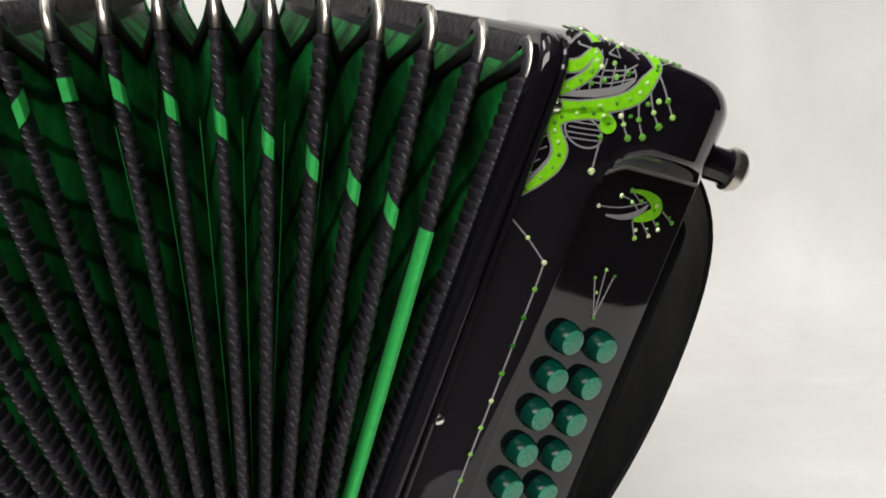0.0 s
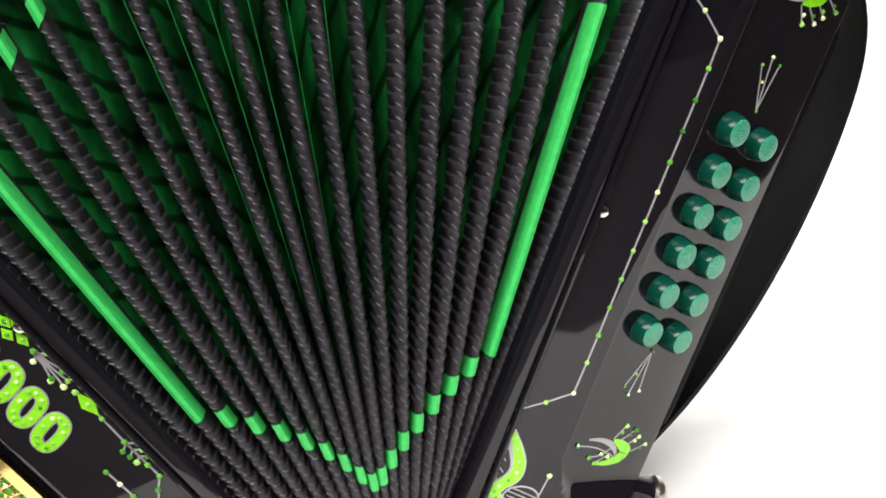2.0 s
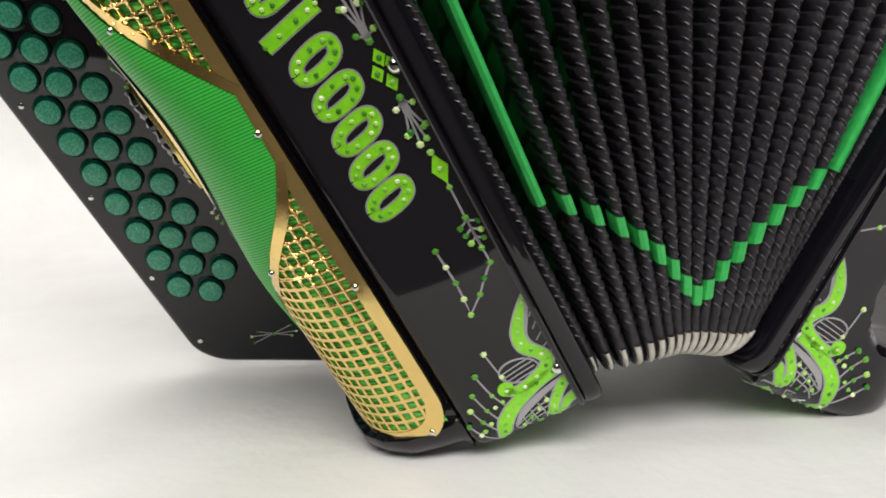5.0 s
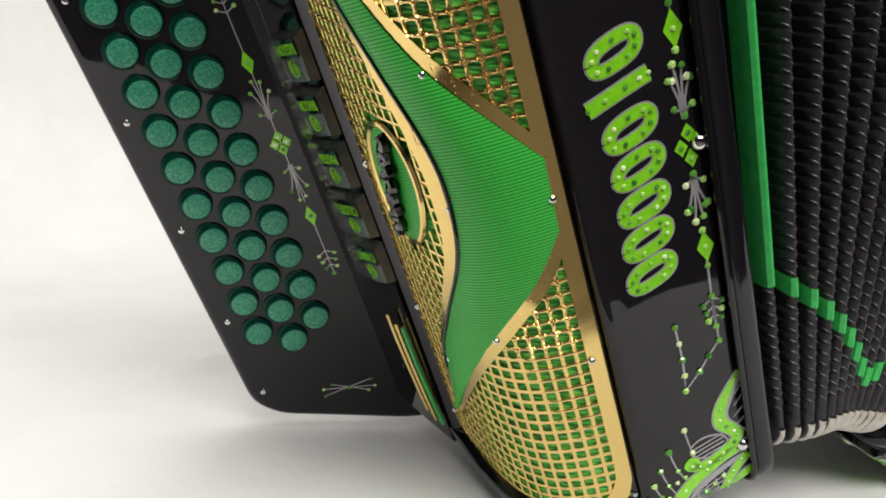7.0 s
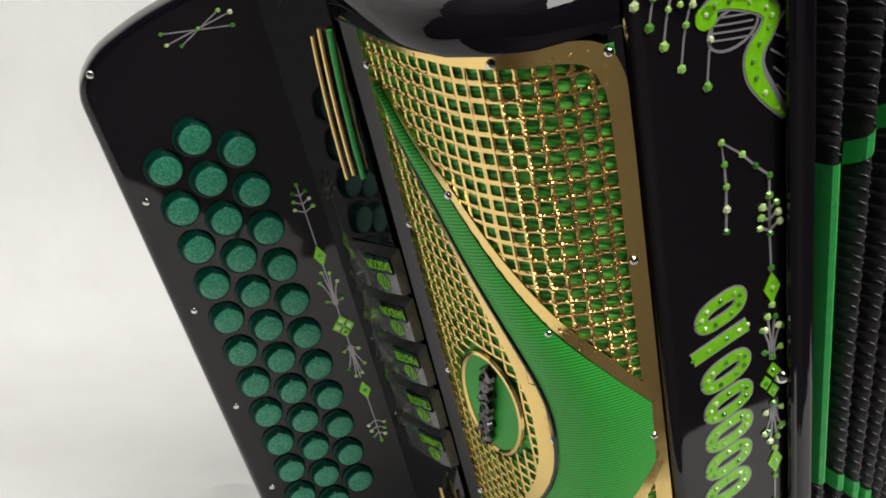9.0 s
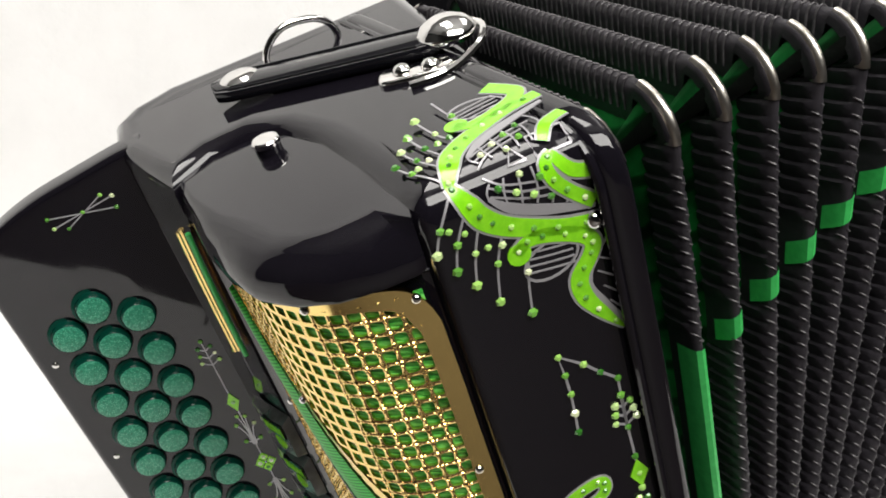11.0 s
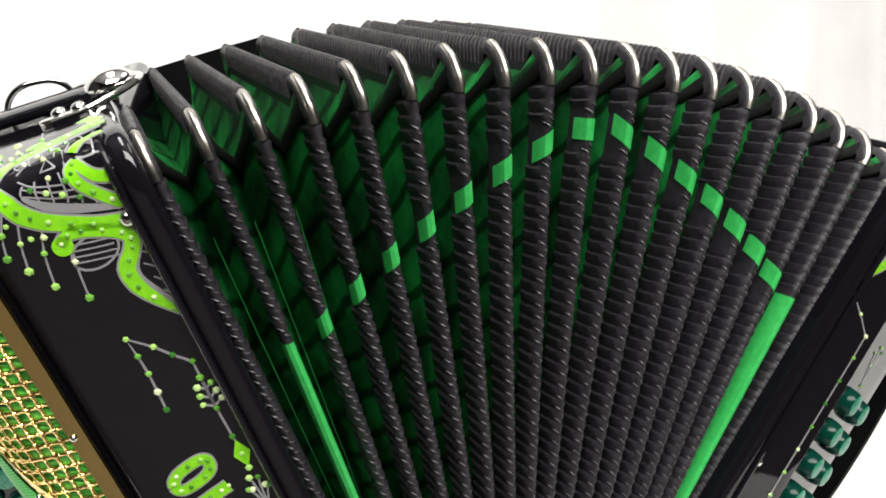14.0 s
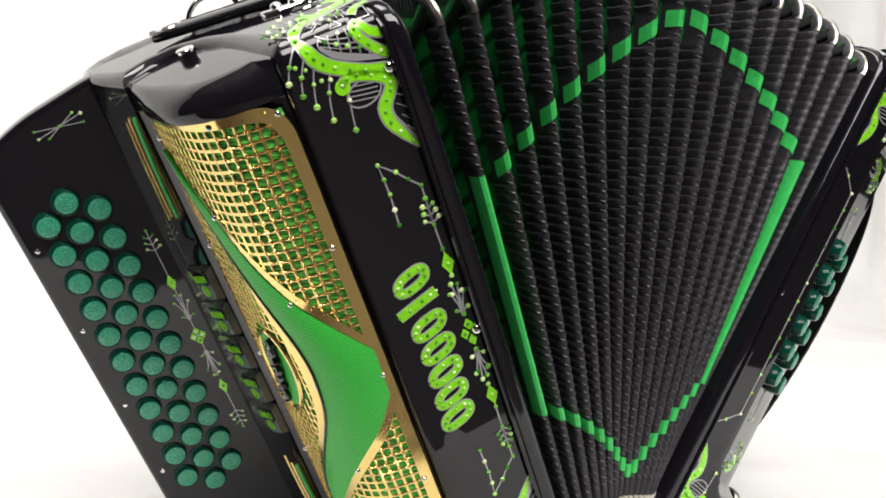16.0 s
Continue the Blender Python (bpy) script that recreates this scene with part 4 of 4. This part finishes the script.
def build_keyboard():
    s = Shape()
    half = [(104, 160), (113, 158), (150, 142.5), (168, 135), (177, 124)]
    upper = [(104, 147), (113, 146), (148, 138), (167, 130), (177, 119)]
    outline = upper + [(o, -a) for o, a in reversed(half)]
    outline = round_corners(outline, [0, 8, 10, 10, 12, 12, 10, 10, 8, 0], 4)
    rings = []
    for lift, d in ((-13, 2.5), (-12, 0.7), (-10, 0), (-3, 0), (-1.2, 0.5), (-0.3, 1.6), (0, 3.2)):
        rings.append([board(o, a, lift) for o, a in offset_poly(outline, d)])
    s.ring_loft(rings)
    ob = s.make("keyboard", LACQUER, accordion, "glossy black button board")
    for a in (124, 74, 24.0, -27, -76.5, -119):
        dome(ob, "screw", board(170, a, 0), board(170, a, 1) - board(170, a, 0), 1.35, CHROME, "small steel screw", 0.5)
    up = board(140, 0, 1) - board(140, 0, 0)
    body = [(7.6, -1), (7.6, 0.25), (7.1, 0.4), (6.5, 0.45), (6.3, 0.9), (6.3, 1.9), (6.1, 2.7), (5.6, 3.2), (0, 3.3)]
    proto = Shape().lathe(Vector((0, 0, 0)), up, body, 22)
    first, cap_me = None, None
    for o, top, count in ((133.0, 85.0, 11), (146.0, 93.5, 12), (159.2, 85.0, 11)):
        for k in range(count):
            at = board(o, top - 17.0 * k, 0)
            if first is None:
                b = proto.make("treble_button", ACRYLIC, accordion, "dark green acrylic button with a glittering top")
                first = b.data
                c = Shape().lathe(Vector((0, 0, 0)), up, [(5.5, 3.24), (5.0, 3.5), (4.2, 3.66), (2.4, 3.78), (0, 3.82)], 22).make("cap", GLITTER, b, "glittering green top")
                cap_me = c.data
            else:
                b = new("treble_button", first)
                b.parent = accordion
                b["label"] = "dark green acrylic button with a glittering top"
                c = new("cap", cap_me)
                c.parent = b
                c["label"] = "glittering green top"
            b.matrix_basis = Matrix.Translation(at) @ Matrix.Rotation(random.uniform(0, 6.28), 4, up)
    # small crosses of silver lines near the ends and a vine beside the buttons
    for sg in (1, -1):
        lines = [[(143.5, sg * 127), (120.5, sg * 132.5)], [(139, sg * 125.5), (124, sg * 134)], [(144, sg * 131), (121, sg * 128)]]
        chain(board, lines, [q for l in lines for q in l] + [(132, sg * 129.8)], [], accordion, "board_cross", "crossed silver lines with green stones", 0.4, 0.9)
    lines, stones = [[(118, 52), (118, 38)], [(118, 28), (118, -30)], [(118, -40), (118, -54)]], []
    for y, d, grow in ((52, 1, leafy), (9, 1, sprig), (-12, -1, sprig), (-54, -1, leafy)):
        l, st = grow(118, y, d)
        lines += l
        stones += st
    chain(board, lines, stones, [(118, 33, 2.4, 5), (118, -37, 2.4, 5), (118, 1, 2, 2.6), (115.6, -2, 2, 2.6), (120.4, -2, 2, 2.6), (118, -5, 2, 2.6)], accordion, "board_vine", "silver vine inlay with green stones beside the buttons", 0.45, 0.95)


build_keyboard()


# -- register switches with their names --
def wall(x, y, lift):
    """On the sloped wall between grille and keyboard: x from its upper edge down, y along the box."""
    d = Vector((0.348, -0.937))
    return tre(97.0 + d.x * x - d.y * lift, -78.0 + d.y * x + d.x * lift, y)


def build_switches():
    for word, y in (("BASSOON", 44.6), ("BANDON", 23.4), ("MASTER", 1.7), ("CELESTE", -20.5), ("CLARINET", -42.0)):
        s = Shape()
        rows = []
        for x, lift in ((-1, -0.5), (-0.5, 3.2), (8, 3.8), (29, 2.0), (32.5, -0.5)):
            sk = -6.5 * x / 30
            ring = [(x, y + 7.0 + sk), (x, y + 5.2 + sk), (x, y - 10.6 + sk), (x, y - 12.0 + sk)]
            rows.append([wall(*ring[0], -0.5), wall(*ring[1], lift), wall(*ring[2], lift), wall(*ring[3], -0.5)])
        s.ring_loft(rows, closed=False)
        tab = s.make("register_switch", TAB, accordion, "dark grey register switch lettered " + word)
        p = Shape()
        plate(p, [(0.2, y + 5.2), (0.2, y - 1.6), (15.5, y - 4.8), (15.5, y + 2.0)], lambda a, b, l: wall(a, b, l), 4.1, 3.0)
        p.make("name_plate", LACQUER, tab, "small black name plate")
        cu = bpy.data.curves.new("lettering", "FONT")
        cu.body, cu.size, cu.extrude, cu.align_x, cu.align_y = word, 0.0056, 0.00008, "CENTER", "CENTER"
        cu.space_character = 1.0
        tx = new("lettering_curve", cu)
        me = bpy.data.meshes.new_from_object(tx.evaluated_get(bpy.context.evaluated_depsgraph_get()))
        bpy.data.objects.remove(tx)
        me.materials.append(LIME)
        lt = new("lettering", me)
        lt.parent = tab
        lt["label"] = "lime green lettering"
        o0 = wall(7.6, y + 0.3, 4.25)
        ex = (wall(8.6, y + 0.3 - 0.217, 4.25) - o0).normalized()
        ez = (wall(7.6, y + 0.3, 5.25) - o0).normalized()
        ey = ez.cross(ex).normalized()
        width = max(v.co.x for v in me.vertices) - min(v.co.x for v in me.vertices)
        k = 0.0145 / width
        lt.matrix_basis = Matrix.Translation(o0) @ Matrix((ex, ey, ez)).transposed().to_4x4() @ Matrix.Diagonal((k, 1.0, 1.0, 1.0))
        c = Shape()
        circle = disc(8.0, y - 7.2, 3.0, 3.0, 20)
        ribbon(c, circle + circle[:1], [0.45, 0.45], wall, 4.0, 1, 2.0)
        for dx in (-1, 1):
            ribbon(c, [(8.0 + dx, y - 9.0), (8.0 + dx, y - 5.4)], [0.5, 0.5], wall, 4.0, 1, 2.0)
        c.make("register_sign", LIME, tab, "lime green ring sign")
    # gilt rods in the slot at both ends
    for sg in (1, -1):
        for k, mat, name in ((0, GOLD, "gilt_rod"), (1, GOLD, "gilt_rod"), (2, STRIPE, "green_rod")):
            q = Shape()
            pts = [(5.5 + 5.0 * (2 - k) - 4.5 * t * t, sg * (76 + 3 * (k > 0) + 52 * t)) for t in [i / 12 for i in range(13)]]
            q.tube([wall(x, y, 1.4) for x, y in pts], 0.9, 8)
            q.make(name, mat, accordion, "thin curved rod beside the switches")


build_switches()


# -- handle strap and fittings on the treble box's end --
def build_end_strap():
    a0, a1 = (3, -90), (71, -123)
    s = Shape()
    rows = []
    ax = np.array(a1, float) - np.array(a0, float)
    L = np.hypot(*ax)
    ax /= L
    nx = np.array((-ax[1], ax[0]))
    for k in range(25):
        t = k / 24
        c = np.array(a0) + ax * L * (-0.03 + 1.09 * t)
        w = 9.5 * min(1.0, math.sqrt(max(0.02, 1 - (2 * t - 1) ** 12)))
        h = 154.8 + 1.2 * (1 - t)
        rows.append([tre(*(c + nx * x * w), h + z) for x, z in ((-0.94, -3.6), (-1, -2.6), (-1, -0.8), (-0.94, 0), (-0.84, 0.1), (-0.78, -0.2), (-0.7, 0.3), (0, 0.9), (0.7, 0.3), (0.78, -0.2), (0.84, 0.1), (0.94, 0), (1, -0.8), (1, -2.6), (0.94, -3.6))])
    s.ring_loft(rows)
    ob = s.make("end_strap", PATENT, accordion, "shiny black patent strap with creased edges and chrome fittings")
    for side in (-1, 1):
        st = Shape()
        st.tube([tre(*(np.array(a0) + ax * L * t + nx * side * 7.4), 154.9 + 1.2 * (1 - t)) for t in np.linspace(0.1, 0.95, 20)], 0.4, 5)
        st.make("stitching", LEATHER, ob, "line of stitching")
    up = tre(0, 0, 1) - tre(0, 0, 0)
    Shape().lathe(tre(2, -90, 155.0), up, [(9.2, -1), (9.6, 0.4), (9.2, 1.8), (7.4, 3.8), (4.6, 5.2), (2, 5.8), (0, 5.9)], 28).make("strap_boss", CHROME, ob, "domed chrome boss")
    Shape().lathe(tre(66, -121.5, 155.0), up, [(6.5, -1), (6.5, 0.6), (5, 1.6), (2, 2.0), (0, 2.1)], 20).make("strap_rivet", CHROME, ob, "flat chrome rivet")
    p = Shape()
    prism(p, round_corners([(8, -68), (30, -76), (27, -86), (5, -78)], 7, 5), 150.6, 153.4, lambda o, n, a: tre(o, n, a), 1.0, 3)
    pl = p.make("strap_plate", CHROME, ob, "chrome mounting plate with two screws")
    for o, n in ((13, -75), (21, -79)):
        dome(ob, "screw", tre(o, n, 153.4), up, 3.0, CHROME, "round chrome screw head", 2.2)
    b = Shape()
    b.tube([Vector(q) for q in smooth_line([tuple(tre(*v)) for v in ((6, -100, 154.0), (-4, -100, 154.0), (-9.5, -92, 153.8), (-7, -82, 153.5), (1, -73, 153.2), (11, -67, 152.8), (22, -68, 152.8))], 4)], 1.3, 8)
    b.make("strap_clip", CHROME, ob, "bent chrome clip")
    r = Shape()
    path = [tre(55, -142, 144), tre(54.5, -142, 151), tre(51, -142, 156), tre(45, -143, 159), tre(37, -144, 158.5), tre(31, -145, 156), tre(27.5, -146, 151), tre(26.5, -146, 142)]
    r.tube([Vector(q) for q in smooth_line([tuple(v) for v in path], 3)], 1.35, 10)
    r.make("strap_ring", CHROME, accordion, "chrome loop for a shoulder strap")
    for o, n in ((55, -142), (26.5, -146)):
        Shape().lathe(tre(o, n, 143.5), up, [(5, -1), (5, 1.5), (3.6, 3), (2.2, 4), (0, 4)], 16).make("ring_foot", CHROME, accordion, "chrome foot of the strap loop")
    stud = Shape().lathe(tre(66.4, -74, 143.5), up, [(4.0, -2), (4.0, 6.6), (3.6, 6.8), (0, 6.8)], 22).make("end_stud", LACQUER, accordion, "short black stud with a steel top")
    Shape().lathe(tre(66.4, -74, 143.5), up, [(3.9, 6.5), (4.3, 6.7), (4.3, 8.0), (3.9, 8.5), (0, 8.6)], 22).make("stud_top", CHROME, stud, "flat steel top")
    Shape().lathe(tre(66.4, -74, 143.5), up, [(4.6, -0.6), (4.6, 0.6), (4.1, 0.9), (0, 0.9)], 22).make("stud_collar", CHROME, stud, "thin steel collar")


build_end_strap()


# -- bass box --
SLOPE = radians(27)


def panel(x, y, lift):
    """On the sloped button panel of the bass box: x outward from its crease, y along the box."""
    return bas(25.5 + x * math.cos(SLOPE) + lift * math.sin(SLOPE), -7.4 - x * math.sin(SLOPE) + lift * math.cos(SLOPE), y)


def build_bass():
    s = Shape()
    rings = []
    low = [(25.2, -4.0), (25.6, -7.4), (28, -8.7), (31, -10.2), (34.5, -12.0), (38, -13.8), (52, -20.9), (66, -28.0), (76.2, -33.2), (77.2, -34.6), (77.6, -40), (77.6, -70)]
    high = [(27, FRONT), (29, FRONT), (31.5, FRONT), (34.5, FRONT), (37.5, FRONT), (41, -2.6), (50, -3.6), (58.5, -7), (66, -13), (71.5, -21), (77, -38), (79, -70)]
    high = [tuple(q) for q in high]
    stops = []
    for t in (1.0, 0.85, 0.7, 0.55, 0.4, 0.25, 0.12, 0.0):
        th = math.pi / 2 * t
        stops.append((157.5 - 14 + 14 * math.sin(th), t))
    stops += [(float(a), 0) for a in np.arange(130, 98, -1.2)]
    stops = stops + [(-a, d) for a, d in reversed(stops)]
    for a, t in stops:
        d = 14 * (1 - math.cos(math.pi / 2 * t))
        dd = d * 9 / 14
        mid = []
        for p, q in zip(low, high):
            # the recess of the button panel ends in a rounded corner and a soft fillet
            e = max(0.0, min(1.0, (p[0] - 25.2) / 18.0))
            end = 121.5 - 13.0 * (1 - math.sqrt(max(0.0, 1 - (1 - e) ** 2)))
            b = max(0.0, min(1.0, (abs(a) - (end - 6.0)) / 11.0))
            b = b * b * (3 - 2 * b)
            mid.append(np.array(p) * (1 - b) + np.array(q) * b)
        poly = [(-4, FRONT), (8, FRONT), (18, FRONT), (23.5, FRONT - 0.2)] + [tuple(q) for q in mid] + [(78, -110), (78, -150), (70, -162), (-4, -165)]
        if d > 0:
            moved = offset_poly(poly, dd)
            poly = [(q[0] - max(0, (q[0] - 30) / 48) * d * 0.45, q[1]) for q in moved]
        rings.append([bas(o, n, a) for o, n in poly])
    s.ring_loft(rings)
    s.make("bass_body", LACQUER, accordion, "glossy black lacquered bass box with a sloped button panel")
    up = panel(0, 0, 1) - panel(0, 0, 0)
    body = [(7.0, -0.5), (7.0, 0.15), (6.8, 0.3), (6.8, 0.8), (6.6, 3.0), (6.1, 4.9), (5.5, 6.0), (0, 6.2)]
    first = None
    for x, off in ((16.6, 0.2), (37.6, -2.0)):
        for k in range(6):
            at = panel(x, 43.2 + off - 17.3 * k, 0)
            if first is None:
                b = Shape().lathe(Vector((0, 0, 0)), up, body, 22).make("bass_button", ACRYLIC, accordion, "dark green acrylic bass button with a glittering top")
                c = Shape().lathe(Vector((0, 0, 0)), up, [(5.4, 6.05), (4.9, 6.4), (4.1, 6.6), (2.4, 6.75), (0, 6.8)], 22).make("cap", GLITTER, b, "glittering green top")
                first, cap_me = b.data, c.data
            else:
                b = new("bass_button", first)
                b.parent = accordion
                b["label"] = "dark green acrylic bass button with a glittering top"
                c = new("cap", cap_me)
                c.parent = b
                c["label"] = "glittering green top"
            b.matrix_basis = Matrix.Translation(at) @ Matrix.Rotation(random.uniform(0, 6.28), 4, up)
    for sg in (1, -1):
        # splayed silver lines by the buttons
        v0 = (28.5, sg * 53)
        ends = [(20.5, sg * 70), (25, sg * 74), (31, sg * 72)]
        chain(panel, [[v0, e] for e in ends], [v0] + ends + [(24.5, sg * 64)], [], accordion, "panel_spray", "splayed silver lines with green stones", 0.45, 0.9)
        # crescent
        lime, line, stone = Shape(), Shape(), Shape()
        def flip(pts):
            return [(x, sg * y) for x, y in pts]

        ribbon(lime, flip([(21.6, 107.7), (29.4, 107.8), (36.6, 105.6), (39.4, 102), (34, 98.4), (28.3, 96.2)]), [0.8, 2.6, 5.0, 5.8, 4.2, 0.8], panel, 0.4)
        ribbon(line, flip([(12.5, 95.8), (20.5, 96.2), (27.5, 98.2), (32, 101.5), (33.5, 104)]), [0.6, 2.0, 2.8, 2.0, 0.5], panel, 0.28)
        ribbon(line, flip([(7.1, 98.7), (20, 100.2), (32.3, 104.6)]), [0.55] * 3, panel, 0.25)
        ribbon(line, flip([(17, 104.7), (24, 103.6), (30, 100)]), [0.55] * 3, panel, 0.25)
        ribbon(line, flip([(21.6, 107.7), (26, 105.5), (30, 103)]), [0.5] * 3, panel, 0.25)
        for x, y in flip([(7.1, 98.7), (17, 104.7), (21.6, 107.7), (28.9, 104.5), (38.4, 104.2), (24, 103.2)]):
            gem(stone, x, y, panel, 1.2)
        for (x0, y0), (x1, y1) in zip(flip([(28.3, 95.9), (33.5, 96.5), (38.7, 99), (43, 102.6)]), flip([(33.3, 89.3), (40.6, 91.4), (44.5, 94.8), (51, 98.8)])):
            ribbon(line, [(x0, y0), (x1, y1)], [0.5, 0.5], panel, 0.25, 1)
            gem(stone, x1, y1, panel, 1.25)
            gem(stone, 0.5 * (x0 + x1) + 1.2, 0.5 * (y0 + y1), panel, 1.0)
        ob = lime.make("crescent_inlay", LIME, accordion, "lime green crescent inlay with silver lines")
        tagged(line.make("silver_tracery", SILVERLINE, ob, "thin silver tracery"), kind="stuff")
        set_stones(stone, ob, sg > 0)
        # knob that holds the strap
        out = bas(1, 0, 0) - bas(0, 0, 0)
        k = Shape().lathe(bas(74, -40, sg * 127), out, [(8.6, 0), (8.6, 3), (7.4, 4), (7.4, 12), (8.0, 13), (8.0, 14)], 24).make("strap_knob", LACQUER, accordion, "black knob with a domed chrome cap")
        Shape().lathe(bas(74, -40, sg * 127), out, [(8.2, 14), (9.4, 15), (9.4, 17.5), (8.6, 19.6), (6, 21.6), (3, 22.6), (0, 22.8)], 24).make("cap", NICKEL, k, "domed nickel cap")
        dome(accordion, "end_screw", bas(6, -28, sg * 157.4), (bas(0, 0, 1) - bas(0, 0, 0)) * sg, 4.0, CHROME, "chrome screw head on the box's end", 2.4)
    st = Shape()
    rows = []
    for k in range(41):
        t = -1 + 2 * k / 40
        a = 121 * t
        o = 80 + (28 - 13 * ((a - 25) / 100) ** 2) * (1 - abs(t) ** 9)
        rows.append([bas(o + dz, n, a) for n, dz in ((-48, -1.5), (-48.8, 1.2), (-62, 2.5), (-85, 3), (-105, 2.5), (-119, 1.2), (-120, -1.5), (-105, -1), (-85, -0.6), (-65, -1))])
    st.ring_loft(rows)
    st.make("bass_strap", LEATHER, accordion, "wide black leather hand strap")
    pad = Shape()
    prism(pad, round_corners([(-46, -100), (-46, 100), (-120, 100), (-120, -100)], 12, 4), 77, 88, lambda n, a, o: bas(o, n, a), 4, 4)
    pad.make("palm_pad", LEATHER, accordion, "black palm pad under the strap")


build_bass()


def build_back_pad():
    s = Shape()
    rows = []
    for k in range(13):
        t = k / 12
        rows.append([tre(28 - 84 * t, -171 - 9 * t - 4 * math.sin(3.1 * t), a * (0.96 - 0.05 * t)) + off for a, off in ((150, Vector((0, 0, 0))), (60, Vector((0, 0, 0))), (-60, Vector((0, 0, 0))), (-140, Vector((0, 0, 0))), (-140, Vector((0, 0.004, 0))), (150, Vector((0, 0.004, 0))))])
    s.ring_loft(rows)
    s.make("back_pad", LEATHER, accordion, "black leather pad along the back of the bellows")


build_back_pad()
